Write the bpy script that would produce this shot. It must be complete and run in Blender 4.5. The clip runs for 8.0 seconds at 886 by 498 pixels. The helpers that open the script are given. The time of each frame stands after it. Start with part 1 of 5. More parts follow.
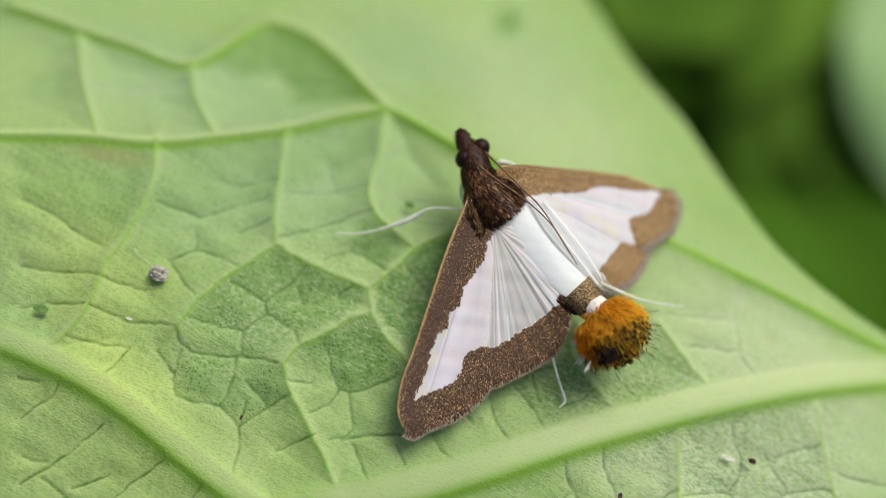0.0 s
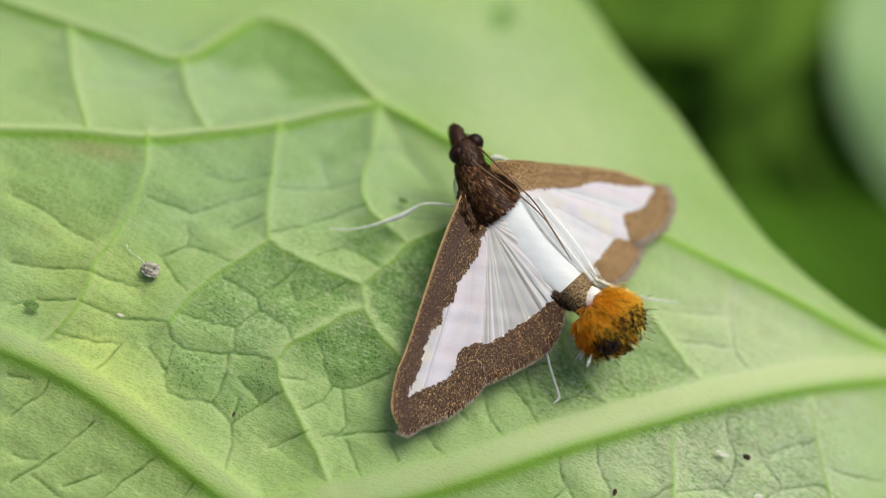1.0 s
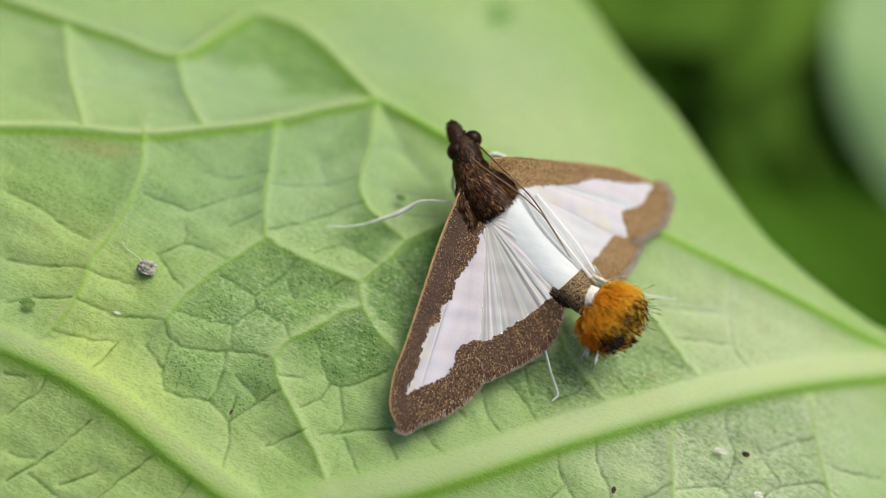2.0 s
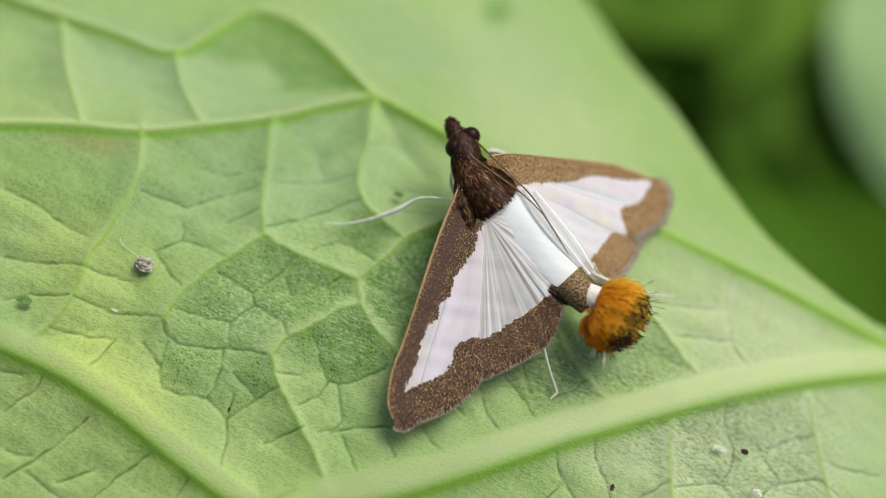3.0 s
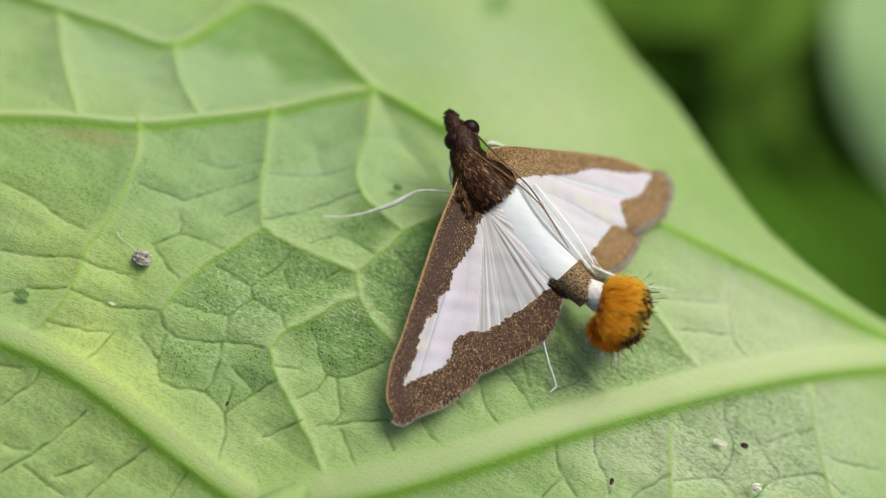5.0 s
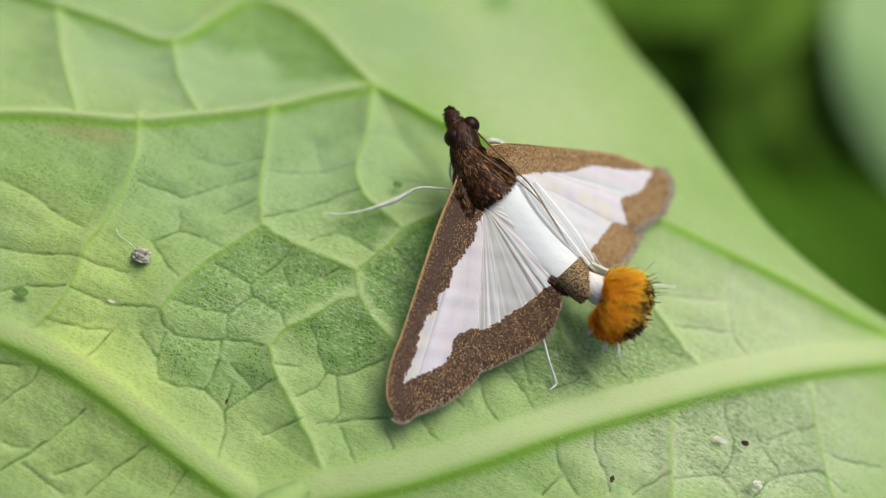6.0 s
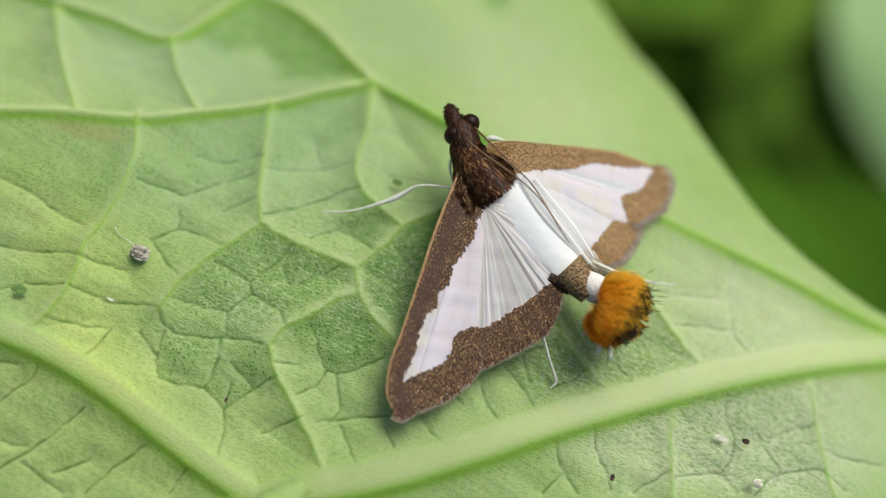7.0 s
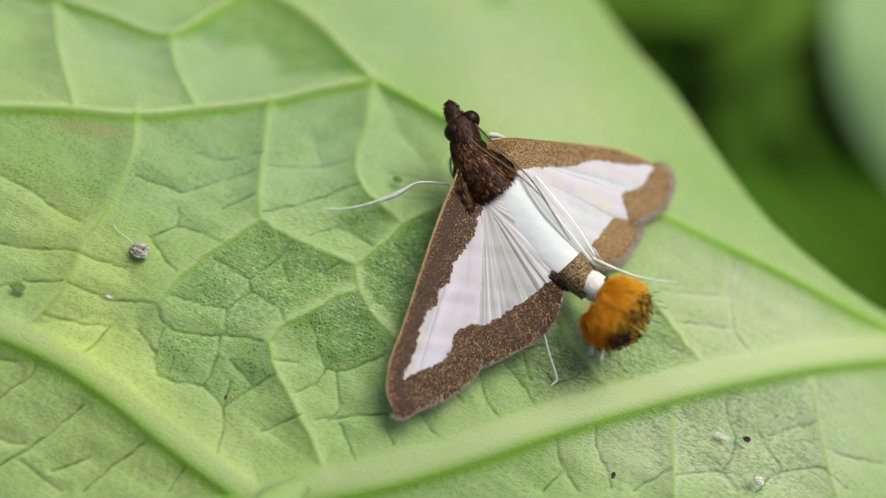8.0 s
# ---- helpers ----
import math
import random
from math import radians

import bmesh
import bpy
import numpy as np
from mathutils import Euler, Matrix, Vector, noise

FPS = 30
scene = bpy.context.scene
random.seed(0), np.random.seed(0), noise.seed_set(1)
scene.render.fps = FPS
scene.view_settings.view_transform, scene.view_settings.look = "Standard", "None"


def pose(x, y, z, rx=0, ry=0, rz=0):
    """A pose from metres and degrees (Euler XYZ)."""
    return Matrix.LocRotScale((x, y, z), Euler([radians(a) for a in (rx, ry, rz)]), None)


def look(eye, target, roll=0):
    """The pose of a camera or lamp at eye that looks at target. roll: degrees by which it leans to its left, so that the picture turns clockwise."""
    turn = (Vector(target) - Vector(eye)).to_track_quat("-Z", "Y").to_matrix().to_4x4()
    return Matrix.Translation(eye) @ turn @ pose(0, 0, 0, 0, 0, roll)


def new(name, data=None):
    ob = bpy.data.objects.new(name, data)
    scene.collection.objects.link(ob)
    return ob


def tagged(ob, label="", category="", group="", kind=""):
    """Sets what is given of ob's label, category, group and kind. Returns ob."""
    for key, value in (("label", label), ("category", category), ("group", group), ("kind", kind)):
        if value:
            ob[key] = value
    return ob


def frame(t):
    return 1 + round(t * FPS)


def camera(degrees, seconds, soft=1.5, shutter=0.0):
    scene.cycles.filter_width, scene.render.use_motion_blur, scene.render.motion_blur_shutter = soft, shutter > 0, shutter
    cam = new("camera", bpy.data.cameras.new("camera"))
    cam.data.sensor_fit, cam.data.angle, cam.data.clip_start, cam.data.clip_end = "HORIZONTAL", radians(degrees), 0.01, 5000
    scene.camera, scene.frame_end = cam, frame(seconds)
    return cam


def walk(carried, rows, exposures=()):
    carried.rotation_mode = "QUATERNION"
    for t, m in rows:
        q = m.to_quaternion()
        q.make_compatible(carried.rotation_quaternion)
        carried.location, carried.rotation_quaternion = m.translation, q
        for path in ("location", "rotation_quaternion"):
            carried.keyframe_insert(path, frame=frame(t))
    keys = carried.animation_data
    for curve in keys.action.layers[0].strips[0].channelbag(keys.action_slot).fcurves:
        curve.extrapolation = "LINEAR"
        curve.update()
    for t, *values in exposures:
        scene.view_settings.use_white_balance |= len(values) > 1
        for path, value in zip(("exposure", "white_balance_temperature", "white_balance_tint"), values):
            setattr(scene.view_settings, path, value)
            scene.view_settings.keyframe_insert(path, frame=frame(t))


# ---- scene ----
PATH = [
    (0, pose(0.00004, -0.02149, 0.06350, 18.493, -5.699, 19.316)),
    (0.5, pose(-0.00002, -0.02156, 0.06330, 18.481, -5.943, 19.215)),
    (1, pose(-0.00006, -0.02160, 0.06314, 18.422, -6.170, 19.114)),
    (1.5, pose(-0.00009, -0.02161, 0.06300, 18.373, -6.247, 19.033)),
    (3, pose(-0.00012, -0.02154, 0.06270, 18.163, -6.418, 18.968)),
    (3.5, pose(-0.00011, -0.02149, 0.06264, 18.015, -6.404, 18.953)),
    (4, pose(-0.00010, -0.02144, 0.06257, 17.911, -6.450, 18.959)),
    (4.5, pose(-0.00009, -0.02138, 0.06252, 17.792, -6.430, 18.988)),
    (6, pose(-0.00008, -0.02125, 0.06232, 17.503, -6.392, 18.955)),
    (6.5, pose(-0.00009, -0.02122, 0.06224, 17.436, -6.399, 18.959)),
    (7, pose(-0.00011, -0.02122, 0.06214, 17.399, -6.425, 18.935)),
    (7.5, pose(-0.00015, -0.02124, 0.06202, 17.412, -6.481, 18.929)),
    (8, pose(-0.00020, -0.02128, 0.06188, 17.332, -6.528, 18.899)),
]
cam = camera(48.0, 8.0, soft=0.6)
cam.data.dof.use_dof = True
cam.data.dof.focus_distance = 0.0633
cam.data.dof.aperture_fstop = 9.0
walk(cam, PATH)

# ---- light: thin overcast, the brightest part of the sky beyond the leaf ----
SUN_FROM = Vector((0.24, 0.68, 1.1)).normalized()
world = bpy.data.worlds.new("overcast_sky")
scene.world = world
world.use_nodes = True
sky = world.node_tree.nodes.new("ShaderNodeTexSky")
sky.sky_type = "NISHITA"
sky.sun_disc = False
sky.sun_elevation = math.asin(SUN_FROM.z)
sky.sun_rotation = math.atan2(SUN_FROM.x, SUN_FROM.y)
sky.air_density, sky.dust_density, sky.ozone_density = 1.0, 6.0, 1.0
world.node_tree.links.new(sky.outputs["Color"], world.node_tree.nodes["Background"].inputs["Color"])
world.node_tree.nodes["Background"].inputs["Strength"].default_value = 0.086
sun = new("sun", bpy.data.lights.new("sun", "SUN"))
sun.data.energy, sun.data.angle, sun.data.color = 2.6, radians(38), (1.0, 0.97, 0.90)
sun.matrix_world = look(SUN_FROM, (0, 0, 0))
scene.view_settings.exposure = 0.09

MM = 0.001


# ---- materials ----
def nodes_of(name):
    m = bpy.data.materials.new(name)
    m.use_nodes = True
    n = m.node_tree.nodes
    return m, n, m.node_tree.links, n["Principled BSDF"]


def add(n, kind, **values):
    node = n.new(kind)
    for key, value in values.items():
        node.inputs[key].default_value = value
    return node


def noise_at(n, l, scale, detail=3.0, rough=0.55, stretch=None):
    tc = n.new("ShaderNodeTexCoord")
    tex = add(n, "ShaderNodeTexNoise", Scale=scale, Detail=detail, Roughness=rough)
    if stretch:
        mp = add(n, "ShaderNodeMapping", Scale=stretch)
        l.new(tc.outputs["Object"], mp.inputs["Vector"])
        l.new(mp.outputs["Vector"], tex.inputs["Vector"])
    else:
        l.new(tc.outputs["Object"], tex.inputs["Vector"])
    return tex.outputs["Fac"]


def ramp(n, l, fac, stops):
    r = n.new("ShaderNodeValToRGB")
    while len(r.color_ramp.elements) < len(stops):
        r.color_ramp.elements.new(0.5)
    for e, (p, c) in zip(r.color_ramp.elements, stops):
        e.position, e.color = p, (*c, 1.0)
    l.new(fac, r.inputs["Fac"])
    return r.outputs["Color"]


def mixed(n, l, fac, a, b, mode="MIX"):
    x = n.new("ShaderNodeMix")
    x.data_type, x.blend_type = "RGBA", mode
    for socket, value in ((x.inputs[0], fac), (x.inputs[6], a), (x.inputs[7], b)):
        if isinstance(value, (int, float)):
            socket.default_value = value
        elif isinstance(value, tuple):
            socket.default_value = (*value, 1.0)
        else:
            l.new(value, socket)
    return x.outputs[2]


def scaled(n, l, fac, low, high, to_low=0.0, to_high=1.0):
    x = add(n, "ShaderNodeMapRange", **{"From Min": low, "From Max": high, "To Min": to_low, "To Max": to_high})
    l.new(fac, x.inputs["Value"])
    return x.outputs["Result"]


def attribute(n, name):
    a = n.new("ShaderNodeAttribute")
    a.attribute_name = name
    return a.outputs["Fac"]


def bumped(n, l, bsdf, height, distance, strength=1.0, then=None):
    b = add(n, "ShaderNodeBump", Strength=strength, Distance=distance)
    l.new(height, b.inputs["Height"])
    if then:
        l.new(then, b.inputs["Normal"])
    l.new(b.outputs["Normal"], bsdf.inputs["Normal"])
    return b.outputs["Normal"]


def leaf_material():
    m, n, l, bsdf = nodes_of("leaf_blade")
    broad = noise_at(n, l, 70.0, 3.0)
    blotch = noise_at(n, l, 420.0, 4.0)
    grain = noise_at(n, l, 4600.0, 3.0, 0.6, (0.75, 1.5, 1.0))
    blade = ramp(n, l, broad, [(0.3, (0.325, 0.475, 0.165)), (0.5, (0.380, 0.525, 0.215)), (0.72, (0.435, 0.57, 0.275))])
    blade = mixed(n, l, scaled(n, l, blotch, 0.35, 0.75, 0.0, 0.35), blade, (0.32, 0.46, 0.15))
    blade = mixed(n, l, scaled(n, l, attribute(n, "yellowing_and_light"), 0, 1, 0, 0.8), blade, (0.56, 0.68, 0.19))
    blade = mixed(n, l, scaled(n, l, attribute(n, "bloom"), 0, 1, 0, 0.85), blade, (0.60, 0.67, 0.45))
    blade = mixed(n, l, scaled(n, l, attribute(n, "cool"), 0, 1, 0, 0.75), blade, (0.325, 0.465, 0.265))
    blade = mixed(n, l, scaled(n, l, attribute(n, "cell"), 0, 1, 0, 0.32), blade, (0.26, 0.43, 0.12))
    # deeper green tissue, and the shade painted together with it
    blade = mixed(n, l, scaled(n, l, attribute(n, "lush_and_shade"), 0, 1, 0, 0.92), blade, (0.115, 0.268, 0.044))
    blade = mixed(n, l, scaled(n, l, attribute(n, "stain"), 0, 1, 0, 0.6), blade, (0.33, 0.32, 0.12))
    pits = n.new("ShaderNodeTexVoronoi")
    pits.voronoi_dimensions = "2D"
    pits.inputs["Scale"].default_value = 2900.0
    warp = add(n, "ShaderNodeTexNoise", Scale=2400.0, Detail=2.0)
    l.new(n.new("ShaderNodeTexCoord").outputs["Object"], warp.inputs["Vector"])
    shift = n.new("ShaderNodeVectorMath")
    shift.operation = "SCALE"
    shift.inputs["Scale"].default_value = 0.00028
    l.new(warp.outputs["Color"], shift.inputs[0])
    moved = n.new("ShaderNodeVectorMath")
    l.new(n.new("ShaderNodeTexCoord").outputs["Object"], moved.inputs[0])
    l.new(shift.outputs[0], moved.inputs[1])
    l.new(moved.outputs[0], pits.inputs["Vector"])
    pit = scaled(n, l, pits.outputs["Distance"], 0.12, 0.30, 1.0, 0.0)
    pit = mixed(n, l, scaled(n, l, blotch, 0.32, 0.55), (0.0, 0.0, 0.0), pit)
    pit = mixed(n, l, scaled(n, l, attribute(n, "rib_and_light"), 0.1, 0.6), pit, (0.0, 0.0, 0.0))
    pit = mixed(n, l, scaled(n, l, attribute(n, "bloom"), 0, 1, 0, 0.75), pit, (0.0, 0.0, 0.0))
    grain_up = mixed(n, l, scaled(n, l, attribute(n, "rib_and_light"), 0.1, 0.7, 0, 0.55), grain, (0.5, 0.5, 0.5))
    pit = mixed(n, l, scaled(n, l, attribute(n, "lush_and_shade"), 0, 0.6, 0.22, 1.0), (0.0, 0.0, 0.0), pit)
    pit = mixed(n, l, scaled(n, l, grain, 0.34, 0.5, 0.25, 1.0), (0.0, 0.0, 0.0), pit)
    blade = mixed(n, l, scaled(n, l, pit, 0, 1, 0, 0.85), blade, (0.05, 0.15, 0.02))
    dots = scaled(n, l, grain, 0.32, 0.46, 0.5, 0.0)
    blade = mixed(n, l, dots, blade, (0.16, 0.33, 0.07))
    nap_at = add(n, "ShaderNodeMapping")
    nap_at.inputs["Rotation"].default_value = (0.0, 0.0, 0.5)
    nap_at.inputs["Scale"].default_value = (0.62, 1.4, 1.0)
    l.new(n.new("ShaderNodeTexCoord").outputs["Object"], nap_at.inputs["Vector"])
    nap_noise = add(n, "ShaderNodeTexNoise", Scale=4300.0, Detail=2.0, Roughness=0.6)
    l.new(nap_at.outputs["Vector"], nap_noise.inputs["Vector"])
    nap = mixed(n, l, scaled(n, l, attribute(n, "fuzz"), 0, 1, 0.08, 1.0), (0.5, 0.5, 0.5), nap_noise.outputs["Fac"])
    nap = mixed(n, l, scaled(n, l, attribute(n, "rib_and_light"), 0.05, 0.5), nap, (0.5, 0.5, 0.5))
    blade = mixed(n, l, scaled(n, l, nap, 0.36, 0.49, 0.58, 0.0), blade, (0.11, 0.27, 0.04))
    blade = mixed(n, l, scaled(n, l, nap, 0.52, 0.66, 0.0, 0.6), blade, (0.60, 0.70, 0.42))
    # pale vein tissue, with the lit shoulders of side veins painted in
    blade = mixed(n, l, scaled(n, l, attribute(n, "rib_and_light"), 0, 1, 0, 0.85), blade, (0.50, 0.62, 0.29))
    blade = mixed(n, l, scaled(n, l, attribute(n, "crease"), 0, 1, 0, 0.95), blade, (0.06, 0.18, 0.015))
    # green vein tissue, plus shade painted green along one side of the ridges
    blade = mixed(n, l, scaled(n, l, attribute(n, "green_rib_and_shade"), 0, 1, 0, 0.85), blade, (0.20, 0.41, 0.028))
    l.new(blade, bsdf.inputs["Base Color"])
    bsdf.inputs["Roughness"].default_value = 0.55
    bsdf.inputs["Specular IOR Level"].default_value = 0.35
    bsdf.inputs["Subsurface Weight"].default_value = 0.35
    bsdf.inputs["Subsurface Radius"].default_value = (0.5, 1.0, 0.15)
    bsdf.inputs["Subsurface Scale"].default_value = 0.00035
    l.new(scaled(n, l, blotch, 0.3, 0.7, 0.5, 0.7), bsdf.inputs["Roughness"])
    first = bumped(n, l, bsdf, grain_up, 0.00010, 0.6)
    bumped(n, l, bsdf, nap, 0.00014, 0.6, first)
    bumped(n, l, bsdf, mixed(n, l, pit, (0.5, 0.5, 0.5), (0.0, 0.0, 0.0)), 0.00009, 0.9, bsdf.inputs["Normal"].links[0].from_socket)
    through_light = add(n, "ShaderNodeBsdfTranslucent")
    l.new(mixed(n, l, 0.5, blade, (0.30, 0.55, 0.04)), through_light.inputs["Color"])
    both = add(n, "ShaderNodeMixShader", Fac=0.22)
    l.new(bsdf.outputs[0], both.inputs[1])
    l.new(through_light.outputs[0], both.inputs[2])
    l.new(both.outputs[0], n["Material Output"].inputs["Surface"])
    return m


def plain(name, low, high, scale, rough=0.6, bump=0.00005, metal=0.0, stretch=None, gloss=0.3):
    m, n, l, bsdf = nodes_of(name)
    fac = noise_at(n, l, scale, 4.0, 0.6, stretch)
    l.new(ramp(n, l, fac, [(0.3, low), (0.7, high)]), bsdf.inputs["Base Color"])
    bsdf.inputs["Roughness"].default_value = rough
    bsdf.inputs["Metallic"].default_value = metal
    bsdf.inputs["Specular IOR Level"].default_value = gloss
    if bump:
        bumped(n, l, bsdf, fac, bump, 0.8)
    return m


def wing_material():
    m, n, l, bsdf = nodes_of("wing_scales")
    speck = noise_at(n, l, 5200.0, 4.0, 0.7)
    patch = noise_at(n, l, 900.0, 3.0)
    brown = ramp(n, l, speck, [(0.36, (0.022, 0.010, 0.005)), (0.5, (0.080, 0.040, 0.017)), (0.66, (0.22, 0.125, 0.05))])
    brown = mixed(n, l, scaled(n, l, patch, 0.4, 0.7, 0.0, 0.4), brown, (0.06, 0.028, 0.017))
    brown = mixed(n, l, scaled(n, l, attribute(n, "streak"), 0, 1, 0, 0.75), brown, (0.045, 0.022, 0.016))
    brown = mixed(n, l, scaled(n, l, attribute(n, "costa"), 0, 1, 0, 0.95), brown, (0.58, 0.38, 0.17))
    # iridescent sheen painted into the white as pink and blue bands
    white = ramp(n, l, attribute(n, "sheen_tint"), [(0.0, (0.54, 0.59, 0.64)), (0.35, (0.60, 0.60, 0.62)), (0.6, (0.63, 0.575, 0.605)), (0.8, (0.60, 0.585, 0.65)), (1.0, (0.62, 0.60, 0.54))])
    white = mixed(n, l, scaled(n, l, attribute(n, "film"), 0, 1, 0, 0.5), white, (0.47, 0.50, 0.46))
    white = mixed(n, l, scaled(n, l, attribute(n, "strand"), 0, 1, 0, 0.9), white, (0.76, 0.75, 0.68))
    white = mixed(n, l, scaled(n, l, attribute(n, "nerve"), 0, 1, 0, 0.8), white, (0.30, 0.29, 0.24))
    l.new(mixed(n, l, attribute(n, "white"), brown, white), bsdf.inputs["Base Color"])
    bsdf.inputs["Roughness"].default_value = 0.5
    bsdf.inputs["Specular IOR Level"].default_value = 0.25
    bumped(n, l, bsdf, speck, 0.00004, 0.5)
    clear = n.new("ShaderNodeBsdfTransparent")
    both = n.new("ShaderNodeMixShader")
    l.new(scaled(n, l, attribute(n, "film"), 0, 1, 0, 0.45), both.inputs["Fac"])
    l.new(bsdf.outputs[0], both.inputs[1])
    l.new(clear.outputs[0], both.inputs[2])
    l.new(both.outputs[0], n["Material Output"].inputs["Surface"])
    return m


def scale_material(name, stops, rough=0.5):
    """Tiny overlapping scales, each with a tone of its own."""
    m, n, l, bsdf = nodes_of(name)
    g = n.new("ShaderNodeNewGeometry")
    tone = ramp(n, l, g.outputs["Random Per Island"], stops)
    l.new(mixed(n, l, scaled(n, l, attribute(n, "streak"), 0, 1, 0, 0.8), tone, (0.060, 0.028, 0.016)), bsdf.inputs["Base Color"])
    bsdf.inputs["Roughness"].default_value = rough
    bsdf.inputs["Specular IOR Level"].default_value = 0.2
    return m


LEAF = leaf_material()
WING = wing_material()
BROWN_FUR = plain("brown_scales", (0.03, 0.014, 0.007), (0.20, 0.11, 0.05), 4200.0, 0.6, 0.00006)
DARK_FUR = plain("dark_scales", (0.012, 0.005, 0.003), (0.07, 0.028, 0.013), 3500.0, 0.5, 0.00006)
WHITE_FUR = plain("white_scales", (0.60, 0.65, 0.66), (0.68, 0.72, 0.72), 1500.0, 0.6, 0.00003, stretch=(0.45, 1.6, 1.0))
TAIL_WHITE = plain("creamy_white_scales", (0.58, 0.58, 0.54), (0.76, 0.76, 0.72), 2600.0, 0.7, 0.00012)
RING_FUR = plain("speckled_scales", (0.03, 0.016, 0.008), (0.36, 0.24, 0.11), 5000.0, 0.6, 0.00006)
BROWN_SCALE = scale_material("loose_brown_scales", [(0.0, (0.018, 0.008, 0.004)), (0.5, (0.060, 0.027, 0.010)), (0.84, (0.165, 0.086, 0.031)), (1.0, (0.54, 0.36, 0.15))])
GOLD_SCALE = scale_material("loose_golden_scales", [(0.0, (0.08, 0.04, 0.014)), (0.5, (0.25, 0.145, 0.05)), (1.0, (0.52, 0.35, 0.15))])
THORAX_SCALE = scale_material("loose_thorax_scales", [(0.0, (0.012, 0.005, 0.003)), (0.5, (0.060, 0.024, 0.010)), (0.85, (0.15, 0.066, 0.026)), (1.0, (0.38, 0.22, 0.10))], 0.4)
DARK_SCALE = scale_material("loose_dark_scales", [(0.0, (0.006, 0.003, 0.002)), (0.6, (0.028, 0.012, 0.006)), (1.0, (0.15, 0.070, 0.032))], 0.45)
RING_SCALE = scale_material("loose_speckled_scales", [(0.0, (0.02, 0.011, 0.006)), (0.35, (0.07, 0.04, 0.02)), (0.5, (0.42, 0.29, 0.14)), (1.0, (0.62, 0.48, 0.27))])
FRINGE_SCALE = scale_material("loose_fringe_scales", [(0.0, (0.14, 0.10, 0.07)), (0.5, (0.28, 0.23, 0.17)), (1.0, (0.50, 0.45, 0.37))])
EYE = plain("eye", (0.006, 0.002, 0.001), (0.026, 0.007, 0.004), 2500.0, 0.45, 0.0, gloss=0.2)
PALE_LEG = plain("pale_leg", (0.52, 0.56, 0.46), (0.72, 0.75, 0.66), 2500.0, 0.5, 0.00002)
FEELER = plain("feeler", (0.09, 0.05, 0.025), (0.22, 0.14, 0.08), 2500.0, 0.5, 0.0)
SMUDGE = plain("green_smudge", (0.06, 0.13, 0.03), (0.16, 0.28, 0.07), 3000.0, 0.8, 0.00005)
SPECK = plain("grit", (0.03, 0.03, 0.024), (0.56, 0.54, 0.44), 2200.0, 0.9, 0.0001)
FLAKE = plain("pale_flake", (0.50, 0.52, 0.40), (0.74, 0.74, 0.62), 3000.0, 0.8, 0.00005)
COSTA = plain("wing_edge", (0.27, 0.17, 0.075), (0.50, 0.35, 0.18), 3000.0, 0.5, 0.00002)
BLACK = plain("black_grain", (0.01, 0.008, 0.006), (0.10, 0.05, 0.03), 3000.0, 0.4, 0.0)


def hair_material():
    m, n, l, bsdf = nodes_of("tuft_hair")
    along = attribute(n, "along")
    c = ramp(n, l, along, [(0.0, (0.26, 0.04, 0.004)), (0.2, (0.80, 0.22, 0.010)), (0.45, (1.0, 0.60, 0.030)), (0.88, (1.0, 0.78, 0.09)), (0.93, (0.05, 0.022, 0.010))])
    dark = ramp(n, l, along, [(0.0, (0.40, 0.11, 0.012)), (0.25, (0.15, 0.04, 0.01)), (0.5, (0.025, 0.010, 0.007)), (1.0, (0.05, 0.03, 0.028))])
    c = mixed(n, l, attribute(n, "tint"), c, ramp(n, l, along, [(0.0, (0.22, 0.030, 0.003)), (0.25, (0.72, 0.18, 0.008)), (0.88, (1.0, 0.48, 0.022)), (0.93, (0.05, 0.022, 0.010))]))
    col = mixed(n, l, attribute(n, "dark"), c, dark)
    l.new(col, bsdf.inputs["Base Color"])
    bsdf.inputs["Roughness"].default_value = 0.4
    tr = n.new("ShaderNodeBsdfTranslucent")
    l.new(col, tr.inputs["Color"])
    both = add(n, "ShaderNodeMixShader", Fac=0.62)
    l.new(bsdf.outputs[0], both.inputs[1])
    l.new(tr.outputs[0], both.inputs[2])
    l.new(both.outputs[0], n["Material Output"].inputs["Surface"])
    return m


HAIR = hair_material()


# ---- shape helpers ----
def spline(points, steps=8, closed=False):
    """A smooth line through the points (Catmull-Rom)."""
    p = np.array(points, float)
    k = len(p)
    if closed:
        q = np.concatenate([p[-1:], p, p[:2]])
        spans = k
    else:
        q = np.concatenate([2 * p[:1] - p[1:2], p, 2 * p[-1:] - p[-2:-1]])
        spans = k - 1
    t = np.linspace(0, 1, steps, endpoint=False)[:, None]
    out = []
    for i in range(spans):
        a, b, c, d = q[i:i + 4]
        out.append(0.5 * (2 * b + (c - a) * t + (2 * a - 5 * b + 4 * c - d) * t ** 2 + (3 * b - a - 3 * c + d) * t ** 3))
    if not closed:
        out.append(p[-1:])
    return np.concatenate(out)


